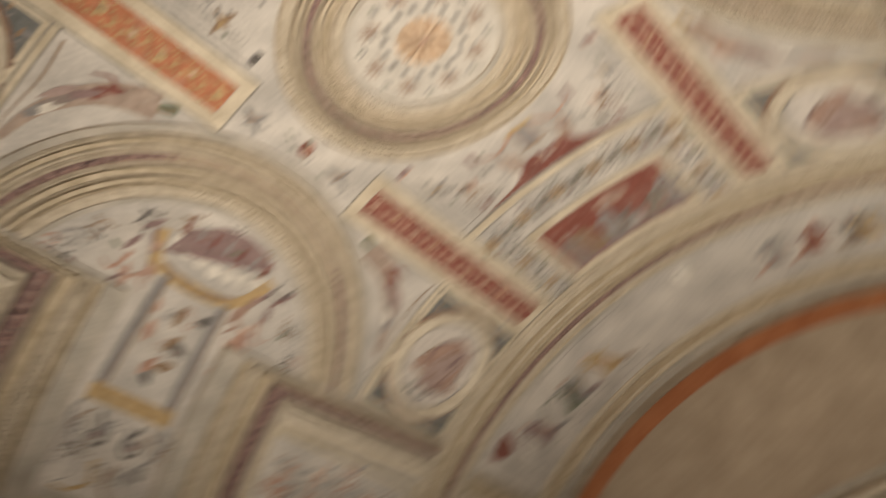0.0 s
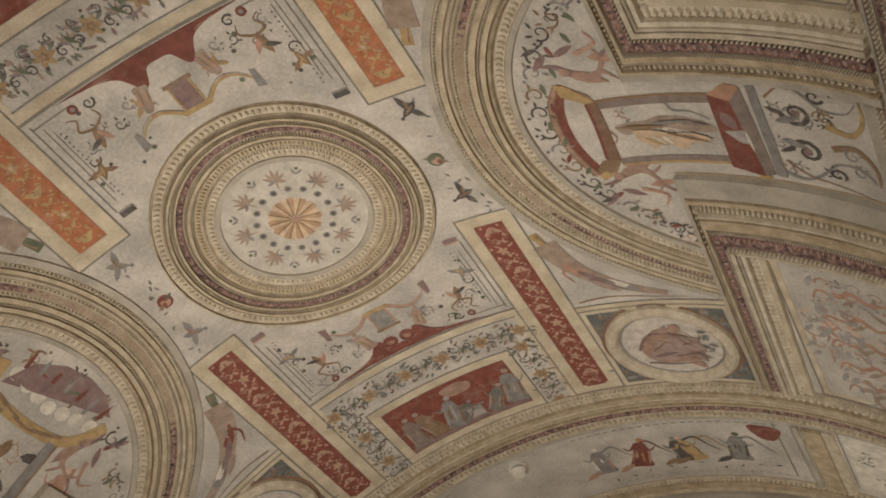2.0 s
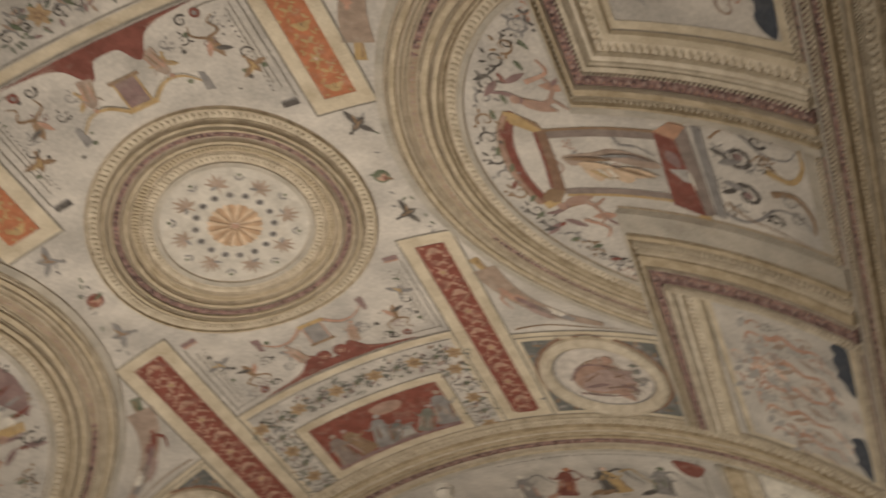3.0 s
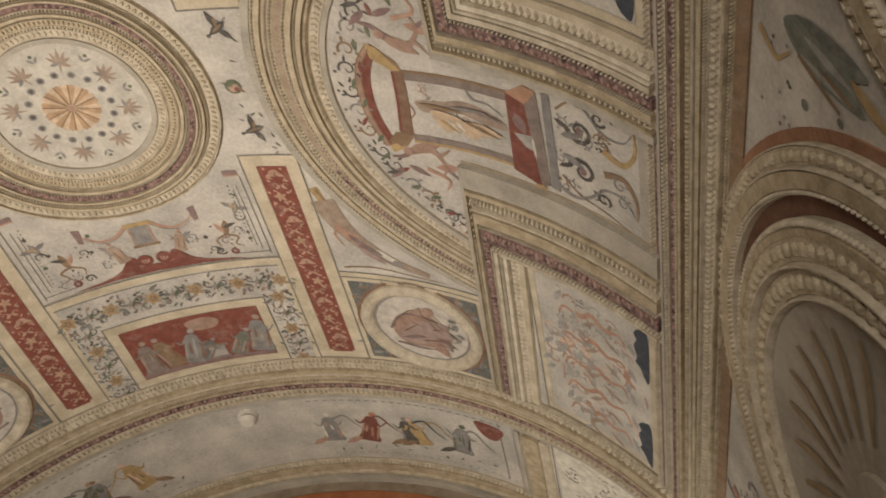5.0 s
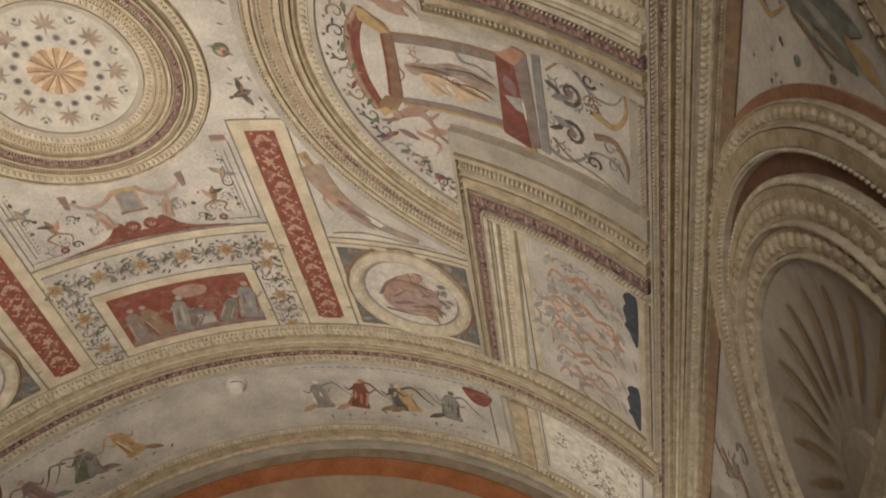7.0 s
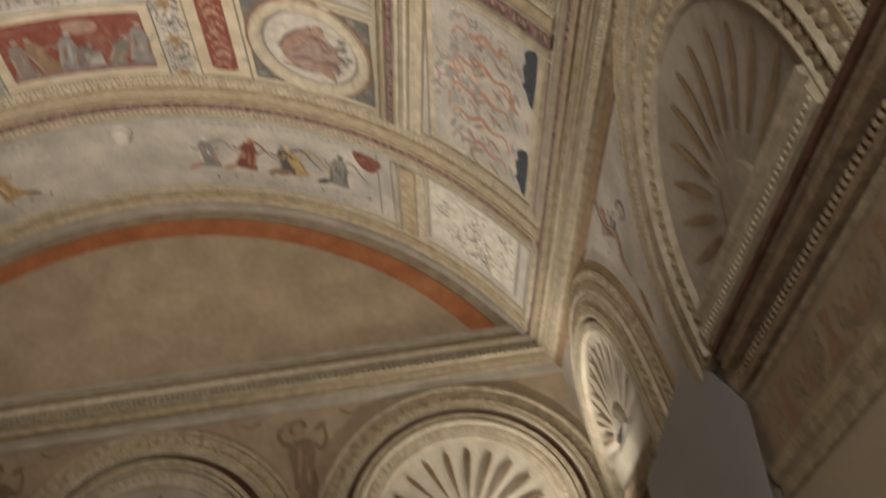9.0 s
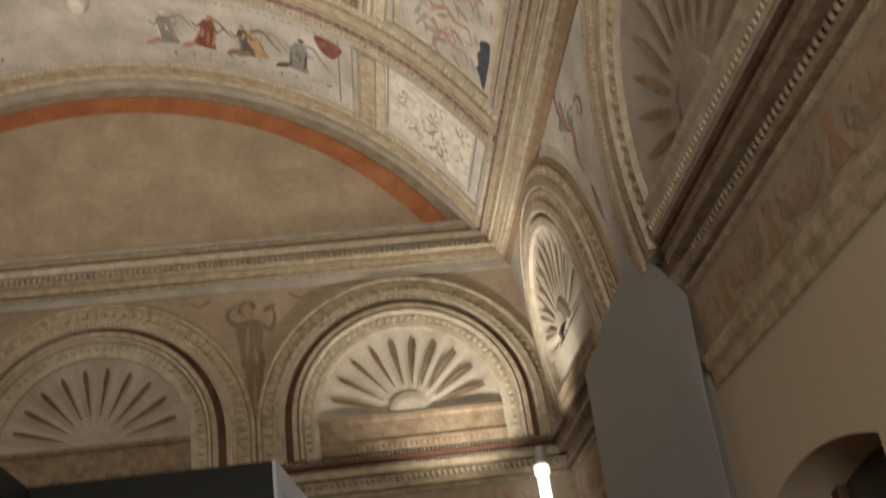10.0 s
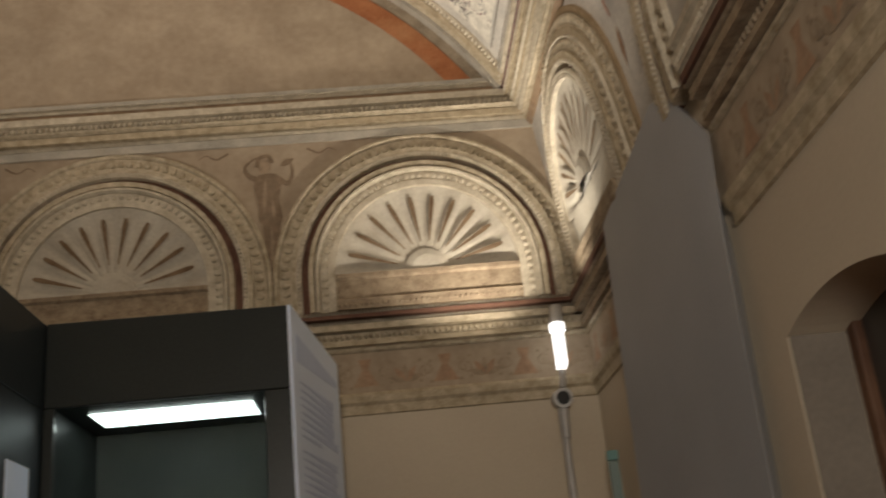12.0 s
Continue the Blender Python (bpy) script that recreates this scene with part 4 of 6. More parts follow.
def canopy(sv):
    red = P_CRIMSON
    t = thing("canopy_fresco", "fresco of a crimson canopy with scrolls and birds", "fresco", "canopy frescoes beside the medallion")
    c = Canvas(t, quarter(1, sv))
    v1 = 0.925
    c.begin("canopy", 0.001)
    base, tall = (v1 + 0.002, 0.075) if sv > 0 else (v1 + 0.002, 0.09)
    for k in (-1, 1):
        edge = smooth([(k * 0.40, base), (k * 0.30, base - 0.010), (k * 0.22, base - 0.022), (k * 0.16, base - 0.050), (k * 0.115, base - tall - 0.028), (k * 0.085, base - tall - 0.032), (k * 0.05, base - tall * 0.7), (0, base - tall * 0.62)])
        c.poly(red, [(0, base), (k * 0.20, base)] + edge)
        if sv > 0:
            c.dot(red, k * 0.042, base - tall, 0.036, 12)
            c.dot(P_STRIP, k * 0.042, base - tall, 0.018, 9).dot(red, k * 0.042, base - tall, 0.011, 8).dot(P_PALE, k * 0.042, base - tall, 0.005, 6)
        c.line(P_ROSE, [(k * 0.02, base - 0.02), (k * 0.10, base - 0.055), (k * 0.18, base - 0.026), (k * 0.30, base - 0.006)], 0.006)
        c.curl(P_ROSE, k * 0.10, base - 0.035, 0.018, 0.5, 1.0, 0.005, k)
        c.begin("draped_shape", 0.0016).robe(k * 0.125, base - tall - 0.02, -math.pi / 2 + k * 0.25, 0.13, P_MAUVEPALE, P_BROWN, P_FLESH, rng)
    c.begin("pavilion", 0.001)
    c.rect(P_MAUVE if sv < 0 else P_GREY, -0.045, 0.045, v1 - 0.28, v1 - 0.17)
    for i in range(5):
        c.begin("column", 0.0015)
        c.rect(P_GOLD if sv < 0 else P_FLESH, -0.05 + 0.022 * i, -0.042 + 0.022 * i, v1 - 0.285, v1 - 0.165)
    c.begin("roof", 0.002).rect(P_GOLD, -0.06, 0.06, v1 - 0.30, v1 - 0.278)
    c.begin("step", 0.002).rect(P_BROWN, -0.06, 0.06, v1 - 0.17, v1 - 0.155)
    for k in (-1, 1):
        c.begin("garland", 0.001)
        pts = [(k * 0.05, v1 - 0.29), (k * 0.12, v1 - 0.24), (k * 0.19, v1 - 0.245), (k * 0.25, v1 - 0.30)]
        c.line(P_FLESH if sv > 0 else P_GOLD, pts, 0.018)
        c.line(LINE, [(a, b + 0.012) for a, b in pts], 0.005)
        c.poly(P_GREY if sv < 0 else P_MAUVE, [(k * 0.235, v1 - 0.33), (k * 0.27, v1 - 0.34), (k * 0.265, v1 - 0.26), (k * 0.245, v1 - 0.25)][::k])
        c.begin("bird", 0.001).bird(k * 0.16, v1 - 0.17, 1.2 if k > 0 else 2.0, 0.075, P_GREY if sv > 0 else P_GOLD, P_FLESH)
        c.begin("sphinx", 0.001)
        u = k * 0.35
        c.leaf(P_BROWN, u, v1 - 0.14, -math.pi / 2 + k * 0.2, 0.10, 0.035)
        c.leaf(P_FLESH, u, v1 - 0.16, -math.pi / 2 - k * 0.5, 0.07, 0.022)
        c.line(P_BROWN, [(u, v1 - 0.15), (u + k * 0.05, v1 - 0.13), (u + k * 0.03, v1 - 0.09), (u + k * 0.06, v1 - 0.07)], 0.013)
        c.line(P_BROWN, [(u, v1 - 0.15), (u - k * 0.05, v1 - 0.12), (u - k * 0.04, v1 - 0.08)], 0.012)
        c.leaf(P_DARK, u, v1 - 0.19, -math.pi / 2 + k * 1.2, 0.07, 0.02)
        c.curl(P_DARK, u - k * 0.05, v1 - 0.055, 0.025, 0.5, 1.3, 0.009, k)
        c.dot(P_CRIMSON, k * 0.36, v1 - 0.045, 0.02, 10).dot(P_GREY, k * 0.36, v1 - 0.045, 0.009, 8)
        c.begin("fluttering_shape", 0.001)
        c.bird(k * 0.44, v1 - 0.30, math.pi / 2 + k * 0.3, 0.085, P_GREY if sv > 0 else P_BROWN, P_GOLD)
        c.line(P_DARK, spiral(k * 0.44, v1 - 0.25, 0.03, 0, 0.8, 10, k), 0.007)
        c.begin("thin_lines", 0.001)
        for q, w in ((0.515, 0.006), (0.485, 0.004), (0.465, 0.004)):
            a, b = sorted((k * q, k * (q + w)))
            c.begin("rule", 0.001).rect(LINE, a, b, 0.45 + (0.515 - q) * 1.5, v1 - 0.01 - (0.515 - q) * 1.2)
        a, b = sorted((k * 0.36, k * 0.515))
        c.begin("rule", 0.001).rect(LINE, a, b, v1 - 0.030, v1 - 0.025)
        a, b = sorted((k * 0.45, k * 0.515))
        c.begin("bracket", 0.001).rect(P_MAUVE if sv > 0 else P_DARK, a, b, 0.415, 0.44)
        c.rect(P_FLESH if sv > 0 else P_GREY, a, b, 0.44, 0.448)
        for i in range(16):
            c.begin("dot", 0.001).dot(P_DARK, k * 0.452, 0.50 + i * 0.022, 0.004, 5)
        for i in range(9):
            c.begin("dot", 0.001).dot(P_DARK if i % 2 else P_GREEN, k * (0.2 + 0.28 * rng.random()), v1 - 0.05 - 0.33 * rng.random(), 0.004 + 0.008 * rng.random(), 7)
        for i in range(4):
            c.begin("tendril", 0.001).tendril(k * (0.20 + 0.07 * i), v1 - 0.06 - 0.16 * rng.random(), rng.random() * 6, 0.045, (P_GREY, P_DARK, P_MAUVE, P_GREY)[i], rng)
    c.done()


def spandrel(su):
    t = thing("bird_fresco", "fresco of dark flying birds and a small wreath", "fresco", "bird frescoes beside the medallion")
    c = Canvas(t, quarter(su, 1))
    faint = su < 0
    c.begin("bird", 0.001).bird(0.67, -0.26, 2.5, 0.10, P_GREY if faint else P_DARK, P_BROWN)
    c.begin("bird", 0.001).bird(0.66, 0.21, 2.8, 0.10, P_GREY if faint else P_DARK, P_BROWN)
    c.begin("wreath", 0.001)
    c.dot(P_GREEN if not faint else P_CRIMSON, 0.645, 0.0, 0.034, 12).dot(P_FLESH, 0.645, 0.004, 0.022, 10)
    c.leaf(P_BROWN, 0.645, 0.0, 0.6, 0.05, 0.016).leaf(P_GREEN, 0.645, 0.0, 3.6, 0.05, 0.016).dot(P_CRIMSON, 0.655, 0.012, 0.010, 7)
    for i in range(14):
        c.begin("speck", 0.001)
        a = rng.random() * 2 - 1
        c.leaf(P_GREY if i % 3 else P_GREEN, 0.61 + 0.09 * rng.random() + 0.05 * abs(a), a * 0.33, rng.random() * 6, 0.03, 0.009)
    c.done()


def reclining(su, sv):
    t = thing("reclining_fresco", "fresco of reclining drapery in a triangular field", "fresco", "triangular frescoes beside the arches")
    c = Canvas(t, quarter(su, sv))
    c.begin("outline", 0.0005)
    c.rect(CREAM, 0.79, 1.46, 1.035, 1.062).rect(LINE, 0.79, 1.46, 1.027, 1.035)
    m = (P_GOLD, P_FLESH, P_GREY) if su > 0 else (P_GREEN, P_CRIMSON, P_GREY)
    c.begin("drapery", 0.001)
    c.line(P_TAN if su > 0 else P_MAUVEPALE, [(0.838, 0.59), (0.87, 0.70), (0.925, 0.80), (1.0, 0.875), (1.10, 0.94), (1.24, 0.985)], 0.12)
    c.begin("curtain", 0.0014).line(m[0], [(0.815, 0.52), (0.84, 0.60), (0.85, 0.68), (0.88, 0.74)], 0.045).line(P_BROWN, [(0.825, 0.53), (0.862, 0.62), (0.868, 0.70)], 0.010)
    c.begin("rosy_shape", 0.0016).shape(P_FLESH if su > 0 else m[1], [(0.845, 0.66), (0.872, 0.69), (0.90, 0.75), (0.95, 0.80), (0.93, 0.83), (0.88, 0.79), (0.85, 0.72)])
    c.begin("top", 0.0018).dot(P_TAN, 0.875, 0.655, 0.022, 9)
    for a, b, t, n, q in ((0.90, 0.78, 0.85, 0.16, P_MAUVE), (0.95, 0.83, 0.75, 0.18, P_POST), (0.99, 0.86, 0.60, 0.16, P_WHITE), (1.03, 0.90, 0.55, 0.14, P_GREY), (0.93, 0.86, 0.70, 0.15, P_FADED), (1.09, 0.935, 0.45, 0.12, P_MAUVEPALE)):
        c.begin("fold", 0.0018).leaf(q, a, b, t, n, 0.034)
    c.begin("arm", 0.0020).line(P_FLESH if su > 0 else m[1], [(0.88, 0.74), (0.845, 0.79), (0.87, 0.86)], 0.020)
    c.begin("ground_line", 0.001).line(P_BROWN, [(0.83, 1.0), (0.98, 0.985), (1.16, 1.005), (1.32, 1.01)], 0.010)
    c.done()


def oval(su, sv):
    t = thing("oval_medallion", "oval stucco medallion with a rosy shape on dark ground", "medallion", "oval medallions of the vault")
    f = quarter(su, sv)
    c = Canvas(t, f)
    c.begin("field").rect(SLATE, 0.815, 1.455, 1.075, 1.66)
    c.begin("border", 0.001)
    edged(c, 0.80, 1.463, 1.068, 1.664, 0.022, CREAM, LINE)
    cu, cv = 1.13, 1.365
    for k in range(22):
        c.begin("corner_leaf", 0.0012)
        a = k * 2 * math.pi / 22
        u, v = cu + 0.33 * math.cos(a), cv + 0.31 * math.sin(a)
        if abs(math.cos(a)) > 0.45 and abs(math.sin(a)) > 0.45:
            c.leaf(P_GREY, u - 0.03, v, a + 0.6, 0.06, 0.02).leaf(P_BROWN, u, v, a - 0.7, 0.05, 0.016).curl(P_GREY, u, v, 0.02, a, 1.1, 0.006)
    part("ring", fill((sweep, arc(cu, cv, 0.262, 0, 2 * math.pi * 47 / 48, 47, 0.255), [(-0.038, 0), (-0.036, 0.018), (-0.022, 0.032), (-0.004, 0.036), (0.012, 0.028), (0.024, 0.012), (0.028, 0)], f, True)), STUCCO_PALE, t, "pale moulded oval ring")
    # umber line just outside the ring, painted in place of its shadow
    c.begin("ring_shade", 0.0016).line(P_UMBER, arc(cu, cv, 0.306, 0, 2 * math.pi, 40, 0.299), 0.024, False)
    c.begin("disc", 0.003).dot(P_GREY, cu, cv, 0.245, 36, 0.238).dot(OVALGROUND, cu, cv, 0.225, 36, 0.218)
    c.begin("rosy_shape", 0.0036)
    m = (P_ROSE, P_MAUVE, P_FADED)
    c.shape(m[0], [(cu - 0.15, cv + 0.02), (cu - 0.05, cv - 0.10), (cu + 0.06, cv - 0.09), (cu + 0.14, cv + 0.02), (cu + 0.10, cv + 0.12), (cu - 0.02, cv + 0.14), (cu - 0.12, cv + 0.12)])
    c.line(P_BROWN, [(cu - 0.15, cv + 0.02), (cu - 0.05, cv - 0.11), (cu + 0.07, cv - 0.10), (cu + 0.15, cv + 0.02)], 0.012)
    c.begin("rosy_folds", 0.0115)
    c.leaf(m[2], cu - 0.13, cv + 0.10, -0.5, 0.32, 0.16).leaf(m[0], cu - 0.10, cv + 0.02, -0.1, 0.24, 0.12).leaf(m[0], cu + 0.02, cv + 0.07, 0.9, 0.15, 0.06)
    c.leaf(m[0], cu - 0.04, cv - 0.02, -1.2, 0.14, 0.06).dot(m[0], cu + 0.05, cv - 0.13, 0.03, 9).leaf(m[1], cu - 0.12, cv + 0.09, -0.3, 0.25, 0.03)
    c.leaf(m[1], cu + 0.02, cv + 0.03, 0.5, 0.16, 0.03).leaf(m[2], cu + 0.06, cv + 0.0, 0.2, 0.12, 0.05).line(m[1], [(cu - 0.16, cv + 0.03), (cu - 0.10, cv - 0.07), (cu, cv - 0.09), (cu + 0.1, cv - 0.03), (cu + 0.15, cv + 0.06)], 0.014)
    c.line(m[1], [(cu - 0.15, cv + 0.13), (cu, cv + 0.15), (cu + 0.13, cv + 0.12)], 0.012)
    c.begin("tree_stem", 0.013).line(P_POST, [(cu + 0.13, cv + 0.13), (cu + 0.12, cv + 0.02), (cu + 0.15, cv - 0.08)], 0.014)
    for i in range(9):
        c.begin("leaf", 0.0136).leaf((P_GREENGREY, P_GREY, P_TAN)[i % 3], cu + 0.14 + 0.05 * math.sin(i * 2.2), cv - 0.10 + 0.022 * i, i * 1.7, 0.05, 0.02)
    for a, b, t, n in ((-0.11, 0.05, -0.7, 0.14), (-0.06, -0.05, 0.5, 0.13), (0.0, 0.02, -0.4, 0.12), (-0.03, 0.09, -0.2, 0.15), (0.04, -0.06, 0.9, 0.10)):
        c.begin("fold", 0.0145).leaf(P_UMBER, cu + a, cv + b, t, n, 0.010)
    c.done()


def kiosk(su):
    t = thing("kiosk_fresco", "fresco of a garden kiosk with red beams and scrollwork", "fresco", "kiosk frescoes on the haunches")
    c = Canvas(t, quarter(su, 1))
    c.begin("margin", 0.0).rect(GREYBAND, 2.285, 2.33, -0.20, 0.25)
    if su > 0:
        c.begin("red_beam", 0.001)
        pts = smooth([(1.235, -0.205), (1.19, -0.14), (1.165, -0.06), (1.158, 0.02), (1.163, 0.10), (1.185, 0.18), (1.215, 0.25)])
        c.line(P_CRIMSON, [(a + 0.030, b) for a, b in pts], 0.040, False)
        c.begin("rosy_beam_edge", 0.0014).line(P_ROSE, [(a + 0.002, b) for a, b in pts], 0.022, False).line(P_BROWN, [(a - 0.010, b) for a, b in pts], 0.006, False).line(P_BROWN, [(a + 0.013, b) for a, b in pts], 0.006, False)
        c.begin("gold_beam", 0.0018)
        c.poly(P_GOLD, [(1.225, -0.215), (1.262, -0.205), (1.335, -0.155), (1.352, -0.115), (1.315, -0.108), (1.235, -0.155)])
        c.begin("gold_beam_shade", 0.0022).poly(P_BROWN, [(1.27, -0.20), (1.335, -0.155), (1.352, -0.115), (1.335, -0.125)])
        c.begin("gold_corner", 0.0018).poly(P_BROWN, [(1.228, 0.215), (1.262, 0.175), (1.32, 0.160), (1.335, 0.185), (1.30, 0.235), (1.235, 0.275)])
        c.begin("gold_corner_light", 0.0022).poly(P_GOLD, [(1.222, 0.245), (1.262, 0.228), (1.30, 0.240), (1.235, 0.278)])
        c.begin("brown_beam", 0.002).poly(P_UMBER, [(1.313, -0.118), (1.356, -0.118), (1.352, 0.0), (1.338, 0.18), (1.285, 0.17), (1.305, 0.03)])
        c.begin("beam_edge", 0.0026).line(P_CRIMSON, [(1.312, -0.11), (1.304, 0.03), (1.286, 0.165)], 0.012, False)
        for v, e, w in ((-0.098, -0.118, 0.040), (0.183, 0.168, 0.030)):
            c.begin("post", 0.0016).line(P_POST, [(1.335, v), (1.55, (v + e) / 2 - 0.004), (1.78, e)], w, False)
            c.begin("post_edge", 0.002).line(P_GOLD if v > 0 else P_BROWN, [(1.335, v + (0.02 if v > 0 else -0.018)), (1.55, (v + e) / 2 + (0.016 if v > 0 else -0.022)), (1.78, e + (0.02 if v > 0 else -0.018))], 0.012, False)
        c.begin("red_box", 0.0022)
        c.poly(P_CRIMSON, [(1.762, -0.135), (1.835, -0.11), (1.862, 0.205), (1.752, 0.205)]).poly(P_CRIMSON, [(1.752, 0.205), (1.862, 0.205), (1.868, 0.238), (1.835, 0.232)])
        c.begin("box_top", 0.0026).poly(P_ORANGEPALE, [(1.762, -0.135), (1.838, -0.19), (1.888, -0.175), (1.835, -0.11)])
        c.begin("box_side", 0.0026).poly(P_POST, [(1.835, -0.11), (1.888, -0.175), (1.905, 0.22), (1.866, 0.235)]).poly(P_GREYPALE, [(1.862, -0.02), (1.885, -0.03), (1.893, 0.12), (1.872, 0.13)])
        c.begin("box_mark", 0.003).poly(P_GREYPALE, [(1.778, 0.03), (1.845, 0.02), (1.85, 0.085), (1.80, 0.075)]).leaf(P_MAUVE, 1.79, -0.06, 1.2, 0.09, 0.05).leaf(P_WHITE, 1.85, 0.02, 1.5, 0.10, 0.012)
        c.begin("grey_step", 0.0024).poly(P_GREY, [(1.908, -0.185), (1.94, -0.19), (1.945, 0.23), (1.908, 0.225)])
        c.begin("gold_block", 0.0028).poly(P_GOLD, [(1.83, -0.255), (1.888, -0.245), (1.885, -0.185), (1.828, -0.195)])
        c.begin("gold_block", 0.0028).poly(P_GOLD, [(1.838, 0.236), (1.885, 0.232), (1.883, 0.275), (1.838, 0.272)])
        c.begin("draped_shape", 0.001)
        c.shape(P_MAUVEPALE, [(1.375, 0.015), (1.40, 0.0), (1.50, -0.015), (1.56, -0.035), (1.64, -0.03), (1.73, 0.0), (1.745, 0.035), (1.66, 0.04), (1.55, 0.02), (1.45, 0.045), (1.40, 0.05)])
        c.begin("pale_drapery", 0.013).shape(P_GOLDPALE, [(1.44, 0.03), (1.52, 0.03), (1.60, 0.055), (1.64, 0.09), (1.60, 0.12), (1.54, 0.09), (1.50, 0.12), (1.47, 0.10), (1.45, 0.07)])
        c.begin("pale_drapery", 0.013).leaf(P_GOLDPALE, 1.56, 0.06, 0.05, 0.17, 0.05)
        for u, v, a, m, l in ((1.38, 0.01, 0.0, P_BROWN, 0.20), (1.52, -0.005, -0.1, P_GREY, 0.16), (1.60, -0.02, 0.15, P_POST, 0.14), (1.47, 0.06, 0.5, P_GOLD, 0.10), (1.56, 0.04, 0.25, P_BROWN, 0.17), (1.50, 0.05, 0.8, P_WHITE, 0.07), (1.54, 0.05, 0.9, P_WHITE, 0.06)):
            c.begin("fold", 0.0185).leaf(m, u, v, a, l, 0.016)
        c.begin("painted_curtain", 0.0012).line(P_ROSE, [(1.345, -0.045), (1.33, 0.0), (1.365, 0.06), (1.335, 0.10)], 0.016).line(P_GREY, [(1.60, -0.10), (1.62, -0.06), (1.68, -0.055), (1.74, -0.02)], 0.014)
    else:
        c.begin("awning", 0.001)
        c.poly(P_MAUVE, [(1.30, -0.22), (1.17, -0.17), (1.10, -0.06), (1.08, 0.06), (1.10, 0.18), (1.16, 0.26)])
        for i in range(7):
            c.begin("stripe", 0.0018).leaf(P_GREY if i % 2 else P_CRIMSON, 1.24, -0.18 + 0.065 * i, math.pi + 0.15 - 0.05 * i, 0.13, 0.02)
        for i in range(7):
            c.begin("scallop", 0.0024).dot(P_WHITE, 1.275 - 0.012 * abs(i - 3), -0.19 + 0.068 * i, 0.033, 10)
        c.begin("gold_beam", 0.003)
        c.line(P_GOLD, [(1.22, -0.27), (1.36, -0.20), (1.36, 0.16), (1.20, 0.28)], 0.05, False).line(P_BROWN, [(1.34, -0.19), (1.385, 0.0), (1.34, 0.16)], 0.018, False)
        for v in (-0.15, 0.15):
            c.begin("post", 0.0015).line(P_GREY, [(1.37, v), (1.86, v * 1.1)], 0.05, False).line(P_BROWN, [(1.37, v + 0.02), (1.86, v * 1.1 + 0.02)], 0.010, False)
        c.begin("cluster", 0.001)
        for i in range(9):
            c.leaf((P_BROWN, P_DARK, P_FLESH)[i % 3], 1.45 + 0.04 * i, 0.10 * math.sin(i * 2.3), i * 1.9, 0.10, 0.045)
        c.begin("gold_block", 0.002).rect(P_GOLD, 1.86, 1.93, -0.2, 0.2)
        c.begin("draped_shape", 0.001).robe(1.66, 0.30, math.pi, 0.24, P_FLESH, P_MAUVE, P_PALE, rng)
    # leaping plain shapes at the corners
    for k in (-1, 1):
        c.begin("rosy_shape", 0.0026)
        c.leaf(P_ROSE, 1.30, k * 0.255, -0.35 * k, 0.15, 0.05).line(P_ROSE, [(1.37, k * 0.22), (1.43, k * 0.25), (1.48, k * 0.21)], 0.028).line(P_ROSE, [(1.40, k * 0.22), (1.45, k * 0.30), (1.43, k * 0.35)], 0.024)
        c.line(P_MAUVE, [(1.32, k * 0.25), (1.27, k * 0.29), (1.22, k * 0.30)], 0.03).dot(P_ROSE, 1.295, k * 0.262, 0.02, 9)
        c.begin("brown_outline", 0.003).line(P_BROWN, [(1.30, k * 0.275), (1.37, k * 0.245), (1.44, k * 0.20)], 0.008)
        c.begin("leaping_shape", 0.0015)
        v = k * 0.37
        c.leaf(P_FLESH, 1.40, v * 0.86, -0.2 * k, 0.12, 0.035).leaf(P_MAUVE, 1.28, v * 0.9, 0.4 * k, 0.10, 0.028).line(P_FLESH, [(1.36, v * 0.9), (1.45, v * 1.0), (1.43, v * 1.15)], 0.022)
        c.line(P_MAUVE, [(1.45, v * 0.85), (1.50, v * 0.95), (1.55, v * 0.9)], 0.018).leaf(P_MAUVE, 1.26, v * 0.95, 2.4, 0.10, 0.03).leaf(P_DARK, 1.24, v * 1.02, 2.9, 0.07, 0.02)
    # scrolls along the arch
    for i in range(17):
        a = -1.1 + 2.2 * i / 16
        q = 0.665 + 0.03 * (i % 2)
        if su < 0 and i % 2:
            continue
        c.begin("tendril", 0.0008).tendril(KC - q * math.cos(a) + (0.03 if i % 2 else 0), q * math.sin(a), 3 + a, 0.075, (P_DARK, P_GREY, P_BROWN, P_DARK)[i % 4], rng)
        c.leaf(P_GREEN if i % 3 else P_CRIMSON, KC - (q - 0.05) * math.cos(a + 0.05), (q - 0.05) * math.sin(a + 0.05), a + 2, 0.055, 0.018)
    for k in (-1, 1):
        for i in range(3):
            c.begin("tendril", 0.0008).tendril(1.36 + 0.05 * i, k * (0.50 + 0.06 * i), 1.5 * k, 0.06, (P_DARK, P_GREY, P_FLESH)[i], rng)
    for i in range(16):
        c.begin("tendril", 0.0006).tendril(1.95 + 0.28 * rng.random(), 0.5 * (rng.random() - 0.5), rng.random() * 6, 0.05, (P_GREY, P_BROWN, P_DARK, P_GREY)[i % 4], rng)
    for i in range(8):
        c.begin("tendril", 0.0006).tendril(1.42 + 0.30 * rng.random(), 0.16 * (rng.random() - 0.4), rng.random() * 6, 0.04, (P_GREY, P_FLESH)[i % 2], rng)
